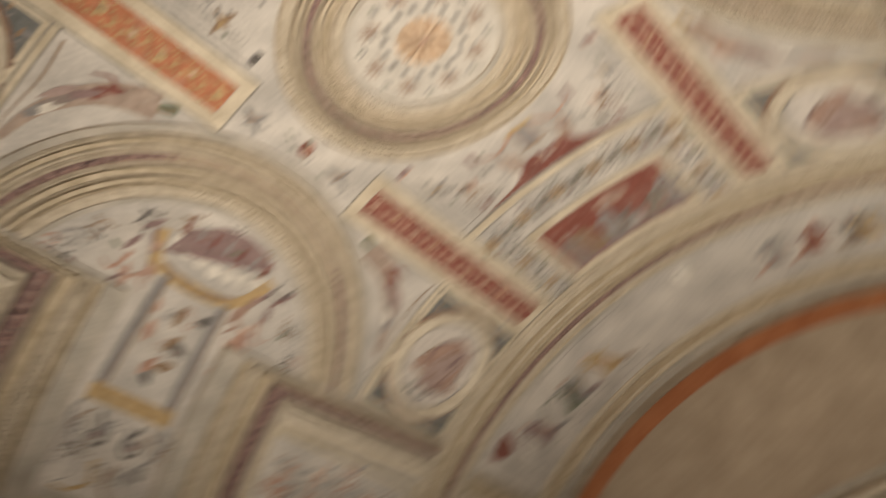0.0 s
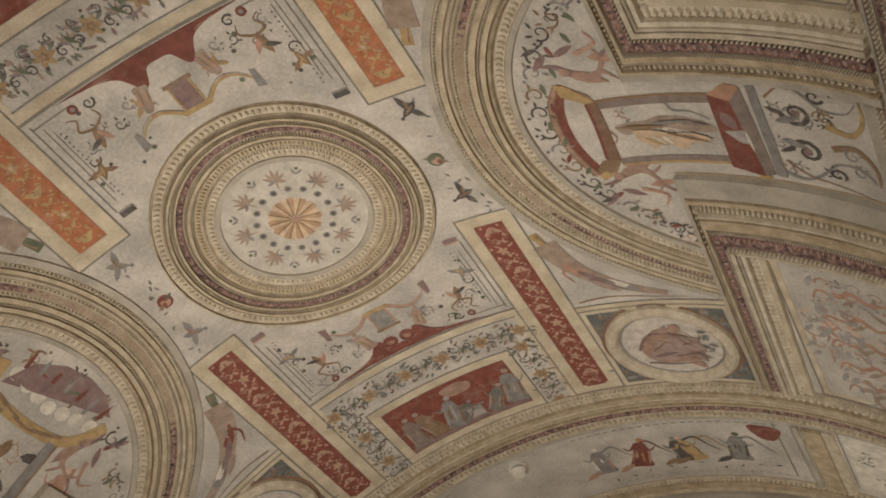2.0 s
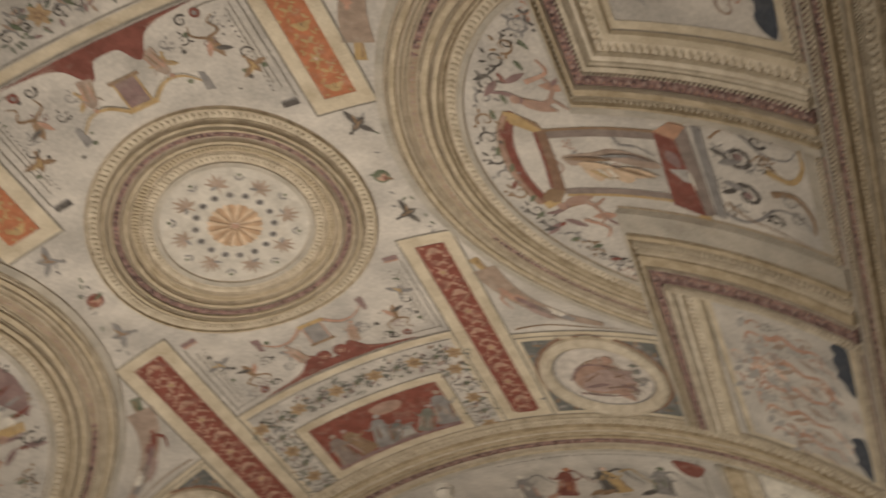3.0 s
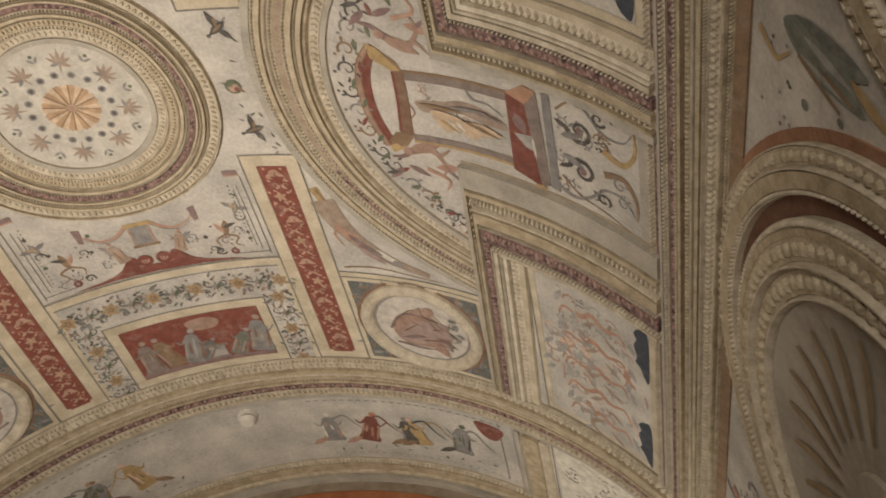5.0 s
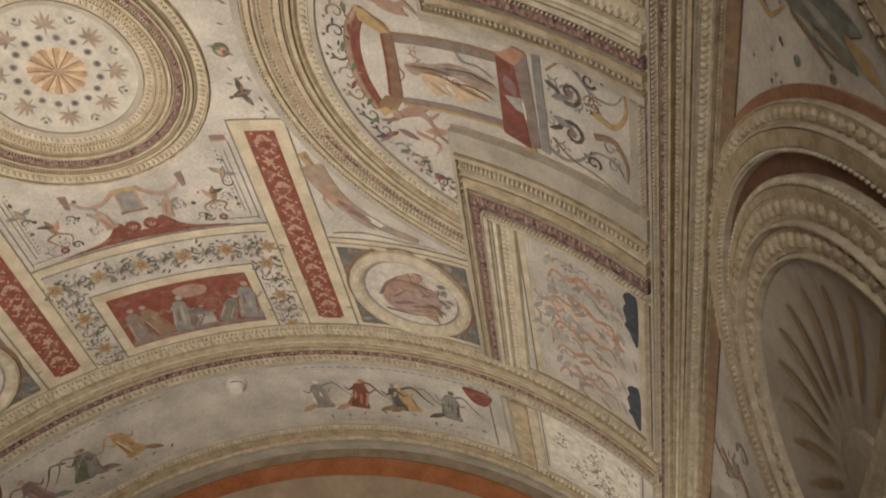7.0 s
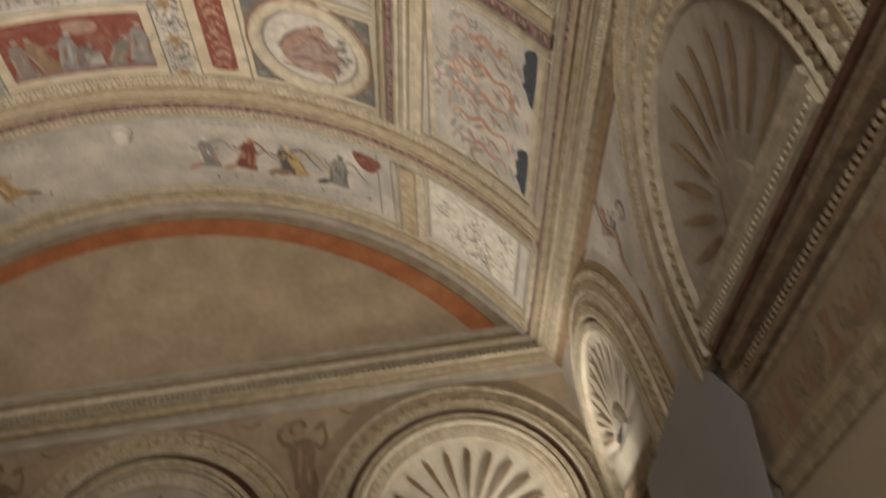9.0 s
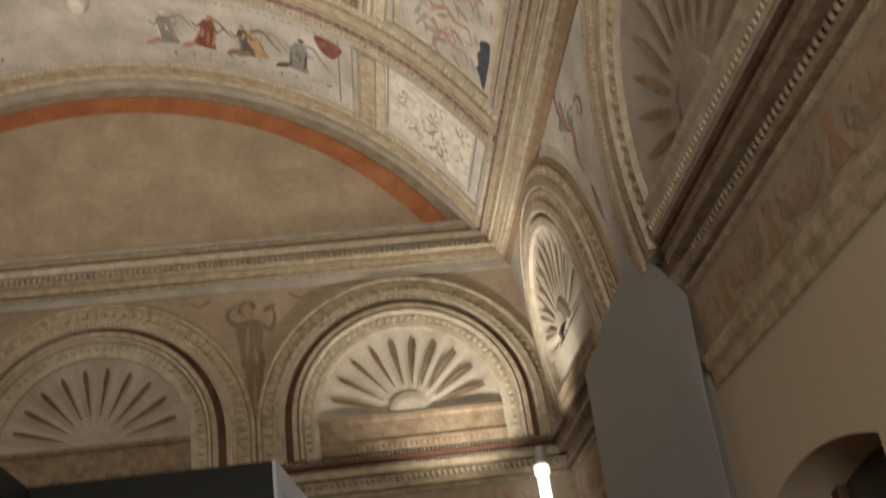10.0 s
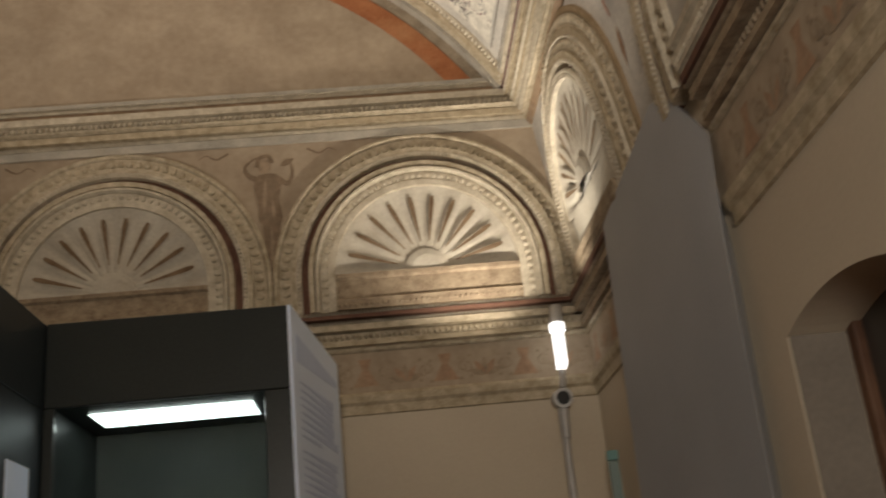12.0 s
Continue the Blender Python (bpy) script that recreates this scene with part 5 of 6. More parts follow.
    # large scrolls beside the base
    for k in (-1, 1):
        c.begin("scroll", 0.001)
        v = k * 0.085
        c.curl(P_DARK, 2.05, v, 0.055, math.pi, 1.4, 0.02, k).dot(P_MAUVE, 2.05, v, 0.016, 8)
        c.begin("stalk", 0.001).line(P_GREY, [(1.93, k * 0.19), (2.0, k * 0.22), (2.07, k * 0.19), (2.14, k * 0.12), (2.22, k * 0.12), (2.26, k * 0.17)], 0.018)
        c.begin("horn", 0.0012).line(P_GOLD if k < 0 else P_BROWN, [(2.14, k * 0.05), (2.22, k * 0.03), (2.27, k * 0.10), (2.27, k * 0.18)], 0.028)
        c.begin("stalk", 0.0014).line(P_BROWN, [(1.96, k * 0.14), (2.03, k * 0.20), (2.12, k * 0.22), (2.24, k * 0.25)], 0.010)
        c.begin("leaf", 0.0016).leaf(P_GREY, 1.97, k * 0.04, 0.3 * k, 0.09, 0.03).leaf(P_DARK, 1.95, k * 0.10, -0.4 * k, 0.07, 0.02).curl(P_DARK, 2.13, k * 0.17, 0.03, 0.4, 1.1, 0.012, -k)
        for i in range(6):
            c.begin("dot", 0.0016).dot(P_DARK, 1.60 + 0.11 * i, k * 0.335, 0.007, 7)
    c.done()


def haunch_panel(su, sv):
    t = thing("haunch_fresco", "white fresco panel with coral strokes and dark blue shapes", "fresco", "panels on the haunches of the vault")
    c = Canvas(t, haunch(su, sv))
    c.begin("border")
    edged(c, 1.735, 2.325, 0.66, 1.655, 0.028, CREAM, LINE)
    c.begin("field", 0.0005).rect(PLASTER, 1.765, 2.295, 0.69, 1.625)
    for i in range(38):
        c.begin("coral_stroke", 0.0015)
        u, v, a, k = 1.80 + 0.40 * rng.random(), 0.74 + 0.82 * rng.random(), 0.5 + 1.2 * rng.random(), 0.6 + 0.7 * rng.random()
        m = (P_CORAL, P_FLESH, P_GREYPALE, P_MAUVEPALE, P_PALE)[i % 5]
        ca, sa = math.cos(a) * k, math.sin(a) * k
        pts = [(u + ca * f - sa * g, v + sa * f + ca * g) for f, g in ((0, 0), (0.05, 0.02), (0.10, -0.01), (0.15, 0.015))]
        c.line(m, pts, 0.026 * k).curl(m, u, v, 0.035 * k, a + 2, 0.8, 0.012, 1 if i % 2 else -1)
        c.leaf(P_GREYPALE, pts[1][0], pts[1][1], a + 0.9, 0.07 * k, 0.025)
    for i in range(26):
        c.begin("tendril", 0.001).tendril(1.80 + 0.44 * rng.random(), 0.72 + 0.86 * rng.random(), rng.random() * 6, 0.045, (P_GREY, P_GREY, P_DARK, P_MAUVE)[i % 4], rng)
    # a slender candelabrum along the middle, with paired arms
    for i in range(5):
        v = 0.80 + 0.17 * i
        c.begin("rosy_arm", 0.0018)
        for k in (-1, 1):
            c.line(P_CORAL if i % 2 else P_FLESH, [(2.02, v), (2.02 + k * 0.06, v + 0.05), (2.02 + k * 0.13, v + 0.03), (2.02 + k * 0.16, v + 0.09)], 0.03)
            c.leaf(P_GREYPALE, 2.02 + k * 0.17, v + 0.02, 1.2 * k, 0.09, 0.03).leaf(P_MAUVEPALE, 2.02 + k * 0.05, v + 0.10, 0.7 * k, 0.10, 0.025)
    for q in (1.785, 2.272):
        c.begin("ruled_line", 0.0012).line(P_GREY, [(q, 0.71), (q, 1.61)], 0.005, False)
    for v in (0.72, 1.34):
        c.begin("blue_shape", 0.002)
        c.shape(P_BLUE, [(2.292, v), (2.255, v - 0.02), (2.225, v + 0.02), (2.235, v + 0.06), (2.222, v + 0.10), (2.235, v + 0.17), (2.225, v + 0.20), (2.25, v + 0.23), (2.27, v + 0.28), (2.292, v + 0.28)])
    c.done()


def end_strip(su):
    t = thing("figure_frieze", "white fresco strip with a row of small plain draped shapes", "fresco", "figure friezes at the end of the vault")
    c = Canvas(t, lambda u, v, h: on_vault(su * u, v, h))
    c.begin("outline", 0.0005)
    for i in range(24):
        c.begin("dash", 0.0005).rect(LINE, 0.36 + 0.045 * i, 0.385 + 0.045 * i, 4.575, 4.582)
        c.begin("dash", 0.0005).rect(P_GREY, 0.40 + 0.045 * i, 0.42 + 0.045 * i, 5.075, 5.08)
    c.begin("rule", 0.0005).rect(LINE, 1.40, 1.408, 4.56, 5.08)
    cols = ((P_GREY, P_FLESH, P_WHITE), (P_CRIMSON, P_FLESH, P_ORANGE), (P_DARK, P_BROWN, P_GREY), (P_GOLD, P_BROWN, P_PALE), (P_GREY, P_DARK, P_GREEN)) if su > 0 else ((P_CRIMSON, P_MAUVE, P_FLESH), (P_GOLD, P_BROWN, P_PALE), (P_GREY, P_MAUVE, P_BROWN), (P_GREEN, P_GREY, P_FLESH), (P_MAUVE, P_GREY, P_FLESH))
    for i, (u, k) in enumerate(((0.43, 0.25), (0.62, 0.27), (0.87, 0.24), (0.93, 0.25), (1.15, 0.27))):
        if i == 0 and su < 0:
            continue
        c.begin("draped_shape", 0.001)
        c.robe(u, 4.95, -math.pi / 2 + 0.25 * math.sin(i * 1.7), k, *cols[i], rng)
        c.line(cols[i][0], [(u + 0.03, 4.75), (u + 0.10, 4.72), (u + 0.15, 4.80), (u + 0.20, 4.86)], 0.016)
        c.leaf(cols[i][1], u - 0.03, 4.92, 2.6, 0.12, 0.04)
    c.begin("basket", 0.001).shape(P_CRIMSON, [(1.27, 4.60), (1.42, 4.62), (1.40, 4.70), (1.36, 4.74), (1.30, 4.71)])
    for i in range(10):
        c.begin("speck", 0.001).leaf((P_DARK, P_GREEN, P_GREY)[i % 3], 0.45 + 0.1 * i, 4.98 + 0.05 * rng.random(), rng.random() * 6, 0.035, 0.011)
    # the panel beyond the rib
    c.begin("scroll_panel", 0.0005).rect(P_WHITE, 1.72, 2.27, 4.56, 5.06)
    c.rect(LINE, 1.70, 1.708, 4.54, 5.08).rect(LINE, 2.285, 2.293, 4.54, 5.08)
    for i in range(20):
        c.begin("tendril", 0.0012).tendril(1.78 + 0.44 * rng.random(), 4.62 + 0.38 * rng.random(), rng.random() * 6, 0.07, (P_DARK, P_GREY, P_MAUVE)[i % 3], rng)
    c.done()


def star():
    t = thing("star_rosette", "painted golden star with palmettes and dark berries at the crown", "fresco")
    c = Canvas(t, quarter(1, 1))
    c.begin("ground").dot(STARGROUND, 0, 0, 0.297, 40)
    for i in range(12):
        a = i * math.pi / 6
        c.begin("petal", 0.001)
        for k, m in ((-1, P_STAR), (1, P_GOLDPALE)):
            pts = [(0.012 * math.cos(a), 0.012 * math.sin(a)), (0.105 * math.cos(a + k * 0.24), 0.105 * math.sin(a + k * 0.24)), (0.112 * math.cos(a + k * 0.12), 0.112 * math.sin(a + k * 0.12)), (0.100 * math.cos(a), 0.100 * math.sin(a))]
            c.poly(m, pts[::k])
        c.line(P_BROWN, [(0.015 * math.cos(a + 0.26), 0.015 * math.sin(a + 0.26)), (0.108 * math.cos(a + 0.26), 0.108 * math.sin(a + 0.26))], 0.006, False)
    c.begin("button", 0.004).dot(P_FLESH, 0, 0, 0.014, 10)
    for i in range(8):
        a = i * math.pi / 4 + 0.2
        c.begin("palmette", 0.001).palmette(0.20 * math.cos(a), 0.20 * math.sin(a), a, 0.07, P_MAUVEPALE, P_TAN)
        c.begin("leaflet", 0.0012).leaf(P_TAN, 0.205 * math.cos(a), 0.205 * math.sin(a), a + 1.9, 0.045, 0.018).leaf(P_GREY, 0.205 * math.cos(a), 0.205 * math.sin(a), a - 1.9, 0.04, 0.015)
        for k in (-1, 1):
            c.begin("berry", 0.001)
            b = a + k * 0.2
            c.dot(P_GREY, 0.155 * math.cos(b), 0.155 * math.sin(b), 0.016, 10).dot(P_DARK, 0.155 * math.cos(b), 0.155 * math.sin(b), 0.009, 8)
        b = a + math.pi / 8
        c.begin("sprig", 0.001).leaf(P_GREY, 0.225 * math.cos(b), 0.225 * math.sin(b), b + 0.7, 0.035, 0.012).leaf(P_GREY, 0.225 * math.cos(b), 0.225 * math.sin(b), b - 0.7, 0.035, 0.012).dot(P_GREEN, 0.255 * math.cos(b), 0.255 * math.sin(b), 0.008, 7)
    c.done()


STARGROUND = surface("rosette_plaster", (0.46, 0.44, 0.39), (0.66, 0.63, 0.56), 0.9, 16, 80, 0.3, stain=(0.42, 0.36, 0.28), stain_amount=0.4)
OVALGROUND = paint("oval_ground", (0.62, 0.57, 0.50), 0.2)
P_CORAL = paint("coral_paint", (0.50, 0.28, 0.18), 0.4)
P_ORANGE = paint("orange_paint", (0.52, 0.20, 0.08), 0.3)
star()
for sv in (1, -1):
    picture(sv)
    flower_border(sv)
    canopy(sv)
    for su in (1, -1):
        strip(su, sv)
        reclining(su, sv)
        oval(su, sv)
        haunch_panel(su, sv)
for su in (1, -1):
    spandrel(su)
    kiosk(su)
    end_strip(su)


# ---- wall paintings ----
def herm(cx):
    t = thing("herm_fresco", "brown painted tapering pillar figure between two shell niches", "wall painting", "pillar figures on the end wall")
    c = Canvas(t, on_end, 0.003)
    c.begin("pillar", 0.001).poly(P_HERM, [(cx - 0.018, 2.98), (cx + 0.028, 2.98), (cx + 0.052, 3.30), (cx - 0.042, 3.30)])
    c.begin("pillar_foot", 0.0012).rect(P_OCHREDARK, cx - 0.045, cx + 0.055, 2.90, 2.98).rect(P_HERM, cx - 0.03, cx + 0.04, 2.955, 2.985)
    c.begin("trunk", 0.0016).shape(P_HERM, [(cx - 0.055, 3.30), (cx - 0.06, 3.40), (cx - 0.075, 3.50), (cx - 0.05, 3.555), (cx + 0.03, 3.56), (cx + 0.062, 3.52), (cx + 0.05, 3.42), (cx + 0.06, 3.30), (cx, 3.27)])
    c.begin("trunk_light", 0.002).leaf(P_FLESHDARK, cx - 0.03, 3.34, 1.50, 0.20, 0.022).leaf(P_FLESHDARK, cx + 0.02, 3.30, 1.62, 0.12, 0.018).leaf(P_OCHREDARK, cx + 0.004, 3.02, 1.57, 0.26, 0.02)
    c.begin("top", 0.002).dot(P_FLESHDARK, cx - 0.02, 3.605, 0.036, 12, 0.042).line(P_HERM, [(cx - 0.06, 3.60), (cx - 0.045, 3.65), (cx + 0.0, 3.66), (cx + 0.02, 3.62)], 0.022, False)
    c.begin("arm", 0.002).line(P_HERM, [(cx - 0.055, 3.53), (cx - 0.105, 3.56), (cx - 0.115, 3.61), (cx - 0.06, 3.655)], 0.034)
    c.begin("arm", 0.002).line(P_HERM, [(cx + 0.05, 3.53), (cx + 0.095, 3.50), (cx + 0.12, 3.56), (cx + 0.11, 3.62)], 0.034)
    c.begin("emblem", 0.0024).leaf(P_HERM, cx + 0.06, 3.60, 0.5, 0.08, 0.035)
    for k in (-1, 1):
        c.begin("scroll", 0.001).line(P_HERM, [(cx + k * 0.20, 3.69), (cx + k * 0.26, 3.66), (cx + k * 0.31, 3.685), (cx + k * 0.35, 3.665)], 0.014)
    c.done()


P_HERM = paint("herm_brown_paint", (0.25, 0.17, 0.10), 0.2, (0.40, 0.32, 0.22))
P_OCHREDARK = paint("dark_ochre_paint", (0.35, 0.26, 0.165), 0.6, (0.42, 0.34, 0.24))
P_FLESHDARK = paint("faded_brown_paint", (0.37, 0.265, 0.165), 0.5, (0.42, 0.34, 0.24))
P_WING = paint("faded_green_paint", (0.22, 0.245, 0.20), 0.45)
P_RUST = paint("faded_rust_paint", (0.42, 0.25, 0.14), 0.6, (0.42, 0.34, 0.24))
for cx in (-0.345, -1.855):
    herm(cx)


def frieze(surf, a, b):
    t = thing("painted_frieze", "ochre frieze with faded rust-coloured motifs between two mouldings", "wall painting", "friezes under the cornice")
    c = Canvas(t, surf, 0.005)
    u, i = a + 0.2, 0
    while u < b - 0.1:
        c.begin("motif")
        z = 2.475 + 0.01 * math.sin(i * 3)
        if i % 2:
            c.poly(P_RUST, [(u - 0.06, z - 0.06), (u + 0.06, z - 0.06), (u + 0.015, z + 0.02), (u + 0.03, z + 0.07), (u - 0.03, z + 0.07), (u - 0.015, z + 0.02)])
        else:
            for k in range(5):
                c.leaf(P_RUST if k % 2 else P_OCHREDARK, u, z - 0.04, 0.4 + k * 0.6, 0.09, 0.03)
        for k in (-1, 1):
            c.curl(P_OCHREDARK, u + k * 0.09, z, 0.03, 1.5, 1.1, 0.009, k).dot(P_OCHREDARK, u + k * 0.12, z + 0.05, 0.009, 7).dot(P_OCHREDARK, u + k * 0.12, z - 0.05, 0.009, 7)
        u += 0.19
        i += 1
    c.done()


frieze(on_end, XL, XW)
frieze(on_right, YB, GY0)
frieze(on_right, GY1 + 0.05, YE)


def wall_spandrel(cy):
    t = thing("spandrel_fresco", "fresco of rosy scrolls and specks between two arches", "wall painting", "spandrel frescoes on the side wall")
    c = Canvas(t, on_right, 0.006)
    c.begin("rosy_shape", 0.001)
    if cy > 3:
        c.line(P_FLESH, [(cy, 3.68), (cy + 0.03, 3.60), (cy - 0.03, 3.52), (cy + 0.02, 3.44), (cy, 3.36)], 0.05).leaf(P_RUST, cy - 0.02, 3.30, -1.5, 0.16, 0.04)
        c.curl(P_GREY, cy + 0.05, 3.60, 0.04, 0, 1.2, 0.014).curl(P_GREY, cy - 0.06, 3.56, 0.035, 2, 1.2, 0.014, -1)
    if cy < 3:
        c.begin("green_wing", 0.001).shape(P_WING, [(1.71, 3.60), (1.66, 3.52), (1.642, 3.38), (1.657, 3.28), (1.70, 3.335), (1.735, 3.275), (1.752, 3.30), (1.768, 3.42), (1.757, 3.53)])
        for u, z, a, n, w, m in ((1.672, 3.56, -1.66, 0.26, 0.034, P_BLUEGREY), (1.70, 3.52, -1.5, 0.20, 0.024, P_GREYPALE), (1.737, 3.46, -1.5, 0.17, 0.014, P_BROWN), (1.72, 3.60, -1.5, 0.22, 0.022, P_GREENGREY), (1.75, 3.52, -1.55, 0.18, 0.014, P_GREYPALE)):
            c.begin("feather", 0.0014).leaf(m, u, z, a, n, w)
        c.begin("gold_cloth", 0.0012).leaf(P_GOLD, 1.69, 3.345, -1.35, 0.17, 0.035)
        c.begin("gold_cloth", 0.0012).line(P_GOLD, [(1.785, 3.70), (1.82, 3.62), (1.80, 3.59), (1.77, 3.56)], 0.02)
        c.begin("staff", 0.0016).line(P_BROWN, [(1.757, 3.53), (1.775, 3.44), (1.79, 3.355)], 0.012, False)
        c.begin("spot", 0.0016).dot(P_GREENGREY, 1.86, 3.485, 0.014, 8)
        c.begin("spot", 0.0016).dot(P_GREENGREY, 1.81, 3.35, 0.012, 8)
    else:
        c.begin("grey_swirl", 0.001).line(P_GREY, [(3.68, 3.81), (3.79, 3.74), (3.83, 3.66), (3.78, 3.55), (3.70, 3.56)], 0.022).curl(P_GREY, 3.60, 3.53, 0.05, 1.0, 1.2, 0.014)
    for i in range(14):
        c.begin("speck", 0.001).dot(P_DARK if i % 2 else P_GREY, cy + 0.3 * (rng.random() - 0.5), 3.45 + 0.24 * rng.random(), 0.006, 6)
    c.done()


for cy in (3.78, 1.86):
    wall_spandrel(cy)

# ---- orange arch on the lunette ----
bm = bmesh.new()
sheet(bm, -2.42, 2.42, 0.088, 0.20, lambda u, v, h: on_lunette(u, v, h), 0.004, 0.06)
arch = thing("painted_arch", "broad orange painted arch on the plastered lunette", "wall painting")
part("orange_band", bm, ORANGE_ARCH, arch)
bm = bmesh.new()
sheet(bm, -2.45, 2.45, -0.01, 0.088, lambda u, v, h: on_lunette(u, v, h), 0.012, 0.06)
part("border_band", bm, surface("brown_border_paint", (0.22, 0.175, 0.125), (0.36, 0.30, 0.225), 0.9, 14, 80, 0.2), arch, "brown painted border band")


# ---- grey casing against the right wall ----
GREY = surface("grey_painted_board", (0.315, 0.325, 0.345), (0.37, 0.38, 0.40), 0.6, 1.5, 120, 0.08)
casing = thing("wall_casing", "plain grey boxed casing with a sloping pointed top", "casing", place=(GX, (GY0 + GY1) / 2, 0))
bm = bmesh.new()
# an upright board, bent back along a slanting fold and cut to a blunt point; its corners are set to fit the camera's
# view
rim = [(1.10, 3.27, 0), (1.10, 3.178, 2.229), (1.135, 3.214, 2.582), (1.125, 3.505, 2.870), (1.115, 3.648, 2.915), (1.088, 3.928, 2.839), (1.07, 4.372, 2.77), (1.05, 4.55, 0)]
front = [bm.verts.new(p) for p in rim]
# near rear edge pushed back so that the camera doesn't see the side
rear = [bm.verts.new((XW + 0.02, y + (0.14 if y < 3.3 else 0.05), z)) for x, y, z in rim]
bm.faces.new((front[0], front[7], front[6], front[1]))
for i in (5, 4, 3, 2):
    bm.faces.new((front[1], front[i + 1], front[i]))
for i in range(7):
    bm.faces.new((front[i], front[i + 1], rear[i + 1], rear[i]))
bmesh.ops.recalc_face_normals(bm, faces=bm.faces)
bmesh.ops.bevel(bm, geom=[e for e in bm.edges if len(e.link_faces) == 2], offset=0.006, segments=2, affect="EDGES", profile=0.5)
bm.transform(Matrix.Translation(-casing.location))
part("board", bm, GREY, casing)


# ---- display cases ----
BLACK = surface("black_lacquer", (0.020, 0.024, 0.023), (0.030, 0.034, 0.032), 0.35, 2, 80, 0.05)
NAVY = surface("blue_black_lacquer", (0.022, 0.030, 0.036), (0.030, 0.040, 0.047), 0.4, 2, 80, 0.05)
LINING = surface("case_lining", (0.030, 0.036, 0.034), (0.046, 0.052, 0.049), 0.8, 3, 60, 0.1)
# white board tinted blue: the cool light on it is put into the colour
PANELWHITE = surface("cool_lit_panel", (0.66, 0.76, 0.95), (0.72, 0.81, 0.98), 0.5, 2, 60, 0.05)
TEXTGREY = surface("printed_text", (0.50, 0.59, 0.80), (0.56, 0.65, 0.86), 0.6, 5, 60, 0.05)
LED, ln, ll = nodes_of("lit_diffuser")
ln["Principled BSDF"].inputs["Emission Color"].default_value = (0.92, 1.0, 0.98, 1)
ln["Principled BSDF"].inputs["Emission Strength"].default_value = 1.9
GLASS, gn, gl = nodes_of("case_glass")
gn["Principled BSDF"].inputs["Transmission Weight"].default_value = 1.0
gn["Principled BSDF"].inputs["Roughness"].default_value = 0.02
gn["Principled BSDF"].inputs["IOR"].default_value = 1.12
gn["Principled BSDF"].inputs["Base Color"].default_value = (0.86, 0.93, 0.90, 1)
CX0, CX1, CY, CD, CZ = -1.14, -0.21, 4.49, 0.62, 2.58


def display_case():
    c = thing("display_case", "tall black display case with a lit top and glazed front", "display case", place=((CX0 + CX1) / 2, CY + CD / 2, 0))
    m = Matrix.Translation(-c.location)

    def add(name, mat, *boxes):
        bm = bmesh.new()
        for b in boxes:
            box(bm, *b)
        bm.transform(m)
        return part(name, bm, mat, c)
    add("top_box", BLACK, ((CX0, CY, 2.245), (CX1, CY + CD, CZ), 0.006))
    add("side_panel", BLACK, ((CX1 - 0.10, CY, 0.0), (CX1, CY + CD, 2.243), 0.004))
    add("side_panel", BLACK, ((CX0, CY, 0.0), (CX0 + 0.04, CY + CD, 2.243), 0.004))
    add("back_panel", LINING, ((CX0 + 0.04, CY + CD - 0.03, 0.0), (CX1 - 0.10, CY + CD, 2.243)))
    add("plinth", BLACK, ((CX0 + 0.04, CY, 0.0), (CX1 - 0.10, CY + CD - 0.03, 0.9), 0.004))
    add("lit_diffuser", LED, ((CX0 + 0.128, CY + 0.145, 2.237), (CX1 - 0.165, CY + 0.40, 2.243)))
    g = add("glass_front", GLASS, ((CX0 + 0.042, CY + 0.012, 0.902), (CX1 - 0.102, CY + 0.02, 2.241)))
    g.visible_shadow = False
    stand = thing("display_stand", "small pale sloping stand inside the display case", "stand", place=(-0.75, CY + 0.35, 0.9))
    bm = bmesh.new()
    box(bm, (-0.14, -0.08, 0.0), (0.14, 0.08, 0.92))
    for v in bm.verts:
        if v.co.z > 0.5 and v.co.x > 0:
            v.co.z -= 0.13
    part("block", bm, LINING, stand)
    # a text board set at a slant beside the case
    p = thing("text_board", "tall pale text board with lines of print beside the case", "text board", place=(CX1 + 0.014, CY, 0))
    du, dv, top = 0.145, 0.62, -0.10
    n = Vector((dv, -du, 0)).normalized()

    def at(q, z, h):
        return Vector((du * q, dv * q, z)) + n * h

    def plate(name, mat, q0, q1, z0, z1, h0, h1, slope=0.0, under=None):
        bm = bmesh.new()
        ring = [(q0, z0), (q1, z0), (q1, z1 + slope * q1), (q0, z1 + slope * q0)]
        a, b = [[bm.verts.new(at(q, z, h)) for q, z in ring] for h in (h0, h1)]
        bm.faces.new(a[::-1])
        bm.faces.new(b)
        for i in range(4):
            bm.faces.new((a[i], a[(i + 1) % 4], b[(i + 1) % 4], b[i]))
        return part(name, bm, mat, under or p)
    board = plate("board", PANELWHITE, 0.0, 1.0, 0.05, CZ, -0.02, 0.0, top)
    plate("title_field", TEXTGREY, 0.08, 0.94, 2.36, 2.48, 0.0005, 0.002, top, board)
    rng = random.Random(5)
    for i in range(44):
        z = 2.28 - i * 0.03
        if i % 9 == 8:
            continue
        plate("text_line", TEXTGREY, 0.12, 0.88 - 0.1 * rng.random() if i % 9 != 7 else 0.5, z, z + 0.010, 0.0005, 0.002, top * 0.5, board)


display_case()


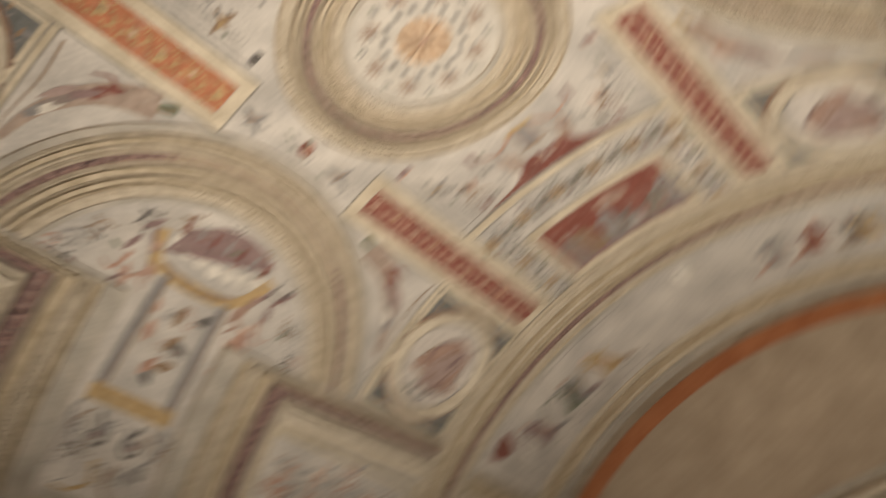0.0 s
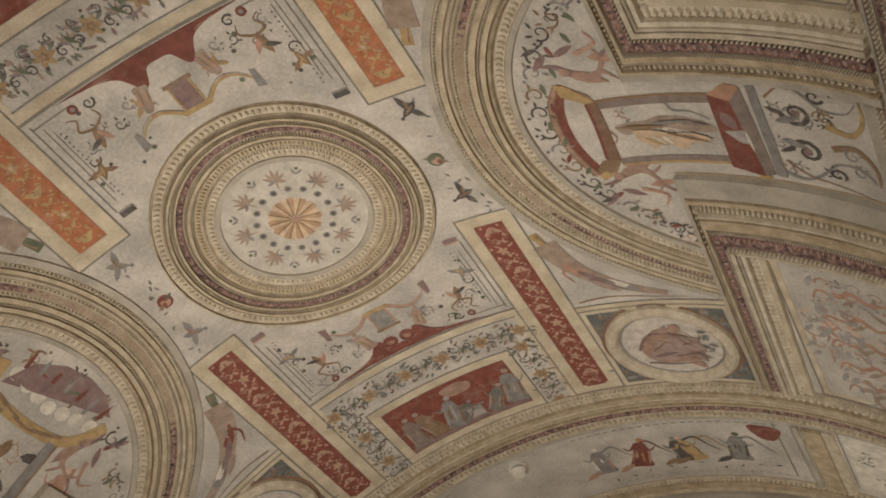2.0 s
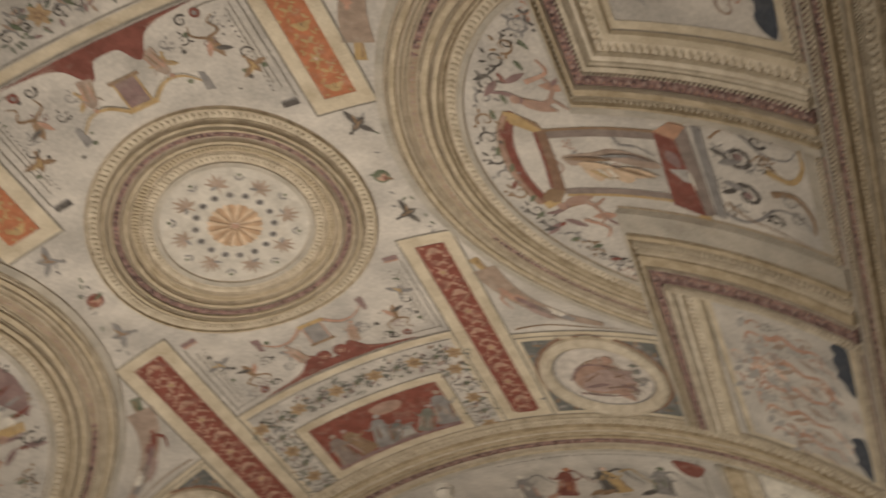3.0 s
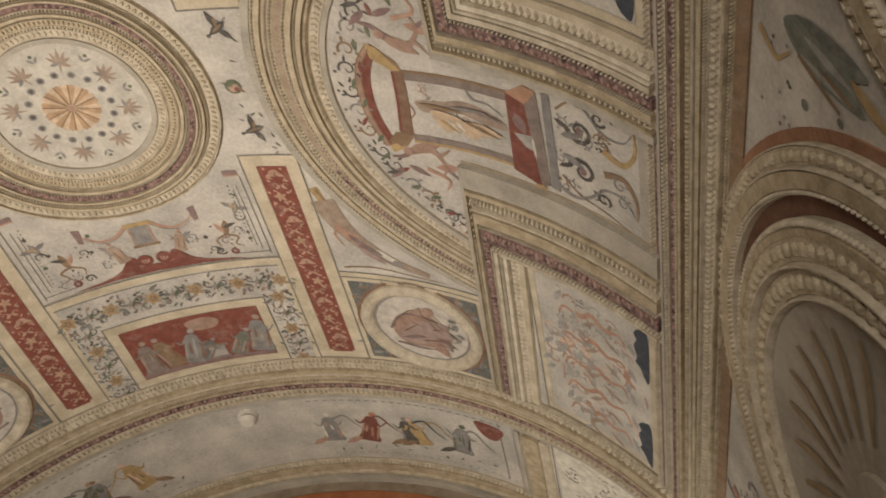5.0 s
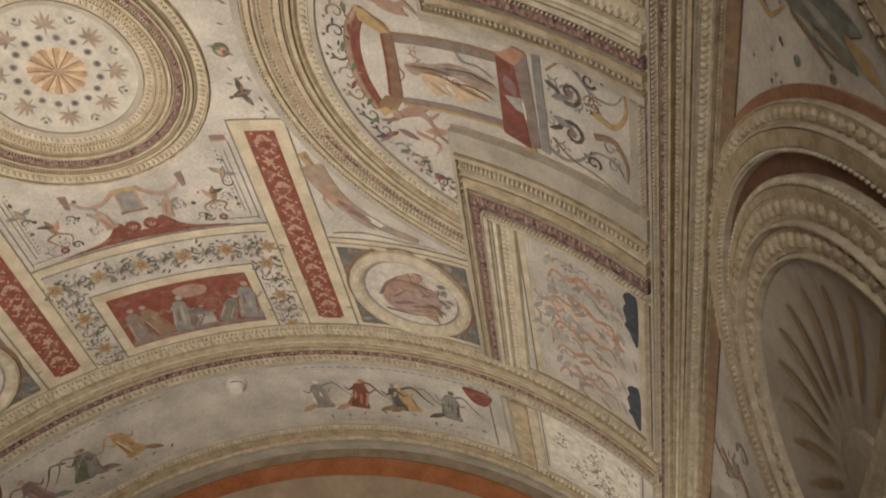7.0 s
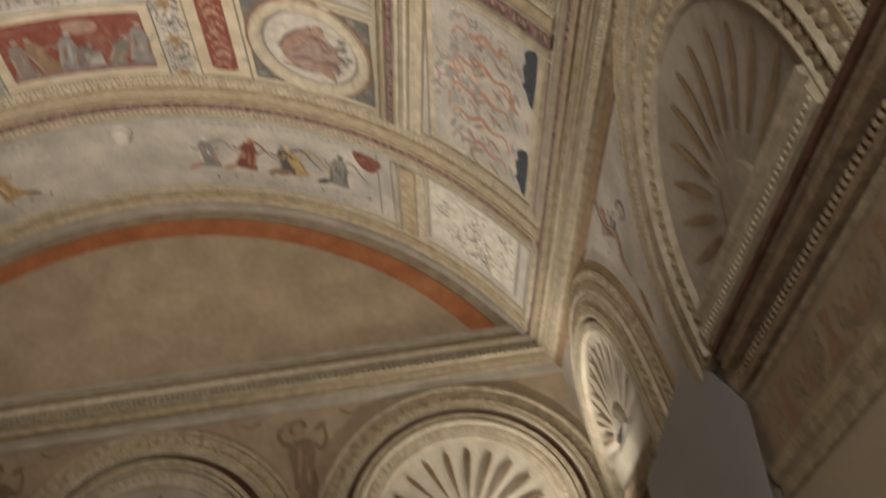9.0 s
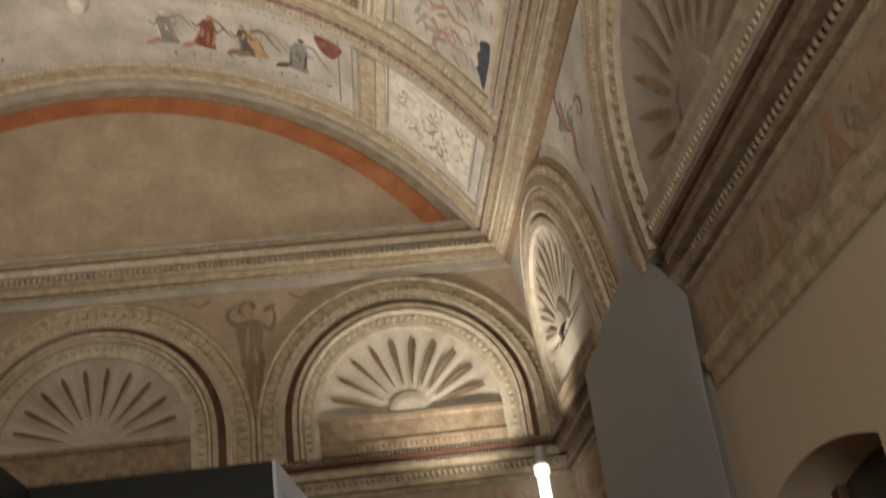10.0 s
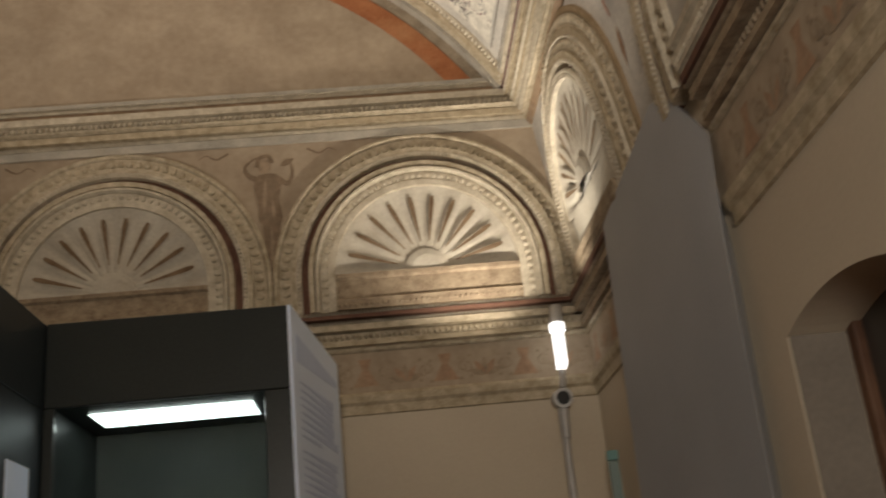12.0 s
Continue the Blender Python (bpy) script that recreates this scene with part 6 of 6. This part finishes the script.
def case_wing():
    """The wing that comes forward on the left of the case."""
    c = thing("display_case", "blue-black display case wing standing beside the lit case", "display case", place=(CX0 - 0.35, 3.4, 0))
    m = Matrix.Translation(-c.location)
    x1 = CX0 - 0.003
    for name, mat, lo, hi in (("top_box", NAVY, (x1 - 0.7, 2.3, 2.245), (x1, CY + CD, CZ)), ("side_panel", NAVY, (x1 - 0.04, 2.3, 0.0), (x1, CY + CD, 2.243)),
                              ("back_panel", NAVY, (x1 - 0.7, 2.3, 0.0), (x1 - 0.66, CY + CD, 2.243)), ("plinth", NAVY, (x1 - 0.658, 2.3, 0.0), (x1 - 0.042, CY + CD, 0.9))):
        bm = box(bmesh.new(), lo, hi, 0.005)
        bm.transform(m)
        part(name, bm, mat, c)
    p = thing("label_card", "small pale printed card on the display case flank", "label", place=(x1 + 0.002, 4.25, 1.9))
    part("card", box(bmesh.new(), (0.0, -0.12, -0.16), (0.006, 0.10, 0.10), 0.001), PANELWHITE, p)


case_wing()


# ---- wall spotlight and its conduit in the corner ----
def wall_light():
    white, n, l = nodes_of("lit_lamp_glass")
    n["Principled BSDF"].inputs["Emission Color"].default_value = (1.0, 0.97, 0.92, 1)
    n["Principled BSDF"].inputs["Emission Strength"].default_value = 1.7
    metal = surface("painted_metal", (0.42, 0.41, 0.40), (0.52, 0.51, 0.49), 0.4, 8, 80, 0.1, 0.3)
    dark = surface("black_plastic", (0.02, 0.02, 0.02), (0.03, 0.03, 0.03), 0.4)
    f = thing("wall_spotlight", "white tubular wall spotlight, lit, on a grey conduit", "lamp", place=(0.985, 5.22, 2.4))

    def tube(name, mat, x0, y0, z0, x1, y1, z1, r0, r1, n=14, under=None):
        a, b = Vector((x0, y0, z0)), Vector((x1, y1, z1))
        bm = bmesh.new()
        bmesh.ops.create_cone(bm, cap_ends=True, segments=n, radius1=r0, radius2=r1, depth=(b - a).length,
                              matrix=Matrix.Translation((a + b) / 2 - f.location) @ (b - a).to_track_quat("Z", "Y").to_matrix().to_4x4())
        return part(name, bm, mat, under or f)
    tube("bracket", metal, 1.0, 5.26, 2.71, 0.99, 5.24, 2.62, 0.030, 0.032)
    lamp = tube("lamp_tube", white, 0.985, 5.22, 2.60, 0.985, 5.22, 2.43, 0.028, 0.028)
    tube("lamp_collar", white, 0.985, 5.22, 2.615, 0.985, 5.22, 2.575, 0.036, 0.036, under=lamp)
    tube("lamp_end", white, 0.985, 5.22, 2.43, 0.978, 5.22, 2.395, 0.030, 0.022, under=lamp)
    tube("junction", metal, 0.985, 5.225, 2.395, 0.975, 5.225, 2.31, 0.014, 0.016)
    housing = tube("lens_housing", metal, 0.965, 5.28, 2.265, 0.965, 5.19, 2.255, 0.045, 0.045, 20)
    tube("lens", dark, 0.965, 5.195, 2.256, 0.965, 5.183, 2.255, 0.033, 0.030, 20, housing)
    tube("stem", metal, 0.965, 5.24, 2.22, 0.96, 5.24, 2.08, 0.026, 0.022)
    tube("conduit", metal, 0.96, 5.25, 2.09, 0.955, 5.25, 0.02, 0.018, 0.018)


wall_light()


# ---- smoke detector on the end strip of the vault ----
def smoke_detector():
    cream = surface("cream_plastic", (0.70, 0.67, 0.60), (0.76, 0.73, 0.66), 0.4, 8, 80, 0.05)
    slot = surface("dark_slot", (0.10, 0.09, 0.08), (0.14, 0.12, 0.10), 0.6)
    d = thing("smoke_detector", "cream round smoke detector under the vault", "smoke detector", place=on_vault(0.03, 4.63, 0))

    def ring(name, mat, r0, r1, z0, z1):
        bm = bmesh.new()
        bmesh.ops.create_cone(bm, cap_ends=True, segments=24, radius1=r1, radius2=r0, depth=z0 - z1, matrix=Matrix.Translation((0, 0, (z0 + z1) / 2)))
        return part(name, bm, mat, d)
    ring("base", cream, 0.052, 0.052, 0.0, -0.018)
    ring("sensor_slot", slot, 0.036, 0.036, -0.018, -0.030)
    ring("cap", cream, 0.045, 0.032, -0.030, -0.055)


smoke_detector()


# ---- pale teal panel in the corner behind the casing ----
def corner_panel():
    teal = surface("pale_teal_glass", (0.20, 0.27, 0.26), (0.26, 0.33, 0.32), 0.25, 3, 60, 0.05)
    cap = surface("teal_cap", (0.16, 0.30, 0.29), (0.20, 0.36, 0.34), 0.35, 3, 60, 0.05)
    t = thing("teal_panel", "narrow pale teal panel with a darker cap in the corner", "panel", place=(1.10, 4.98, 0))
    part("panel", box(bmesh.new(), (-0.022, -0.012, 0.0), (0.022, 0.012, 1.92), 0.004), teal, t)
    part("cap", box(bmesh.new(), (-0.024, -0.016, 1.922), (0.024, 0.016, 1.965), 0.005), cap, t, "darker teal cap")


corner_panel()
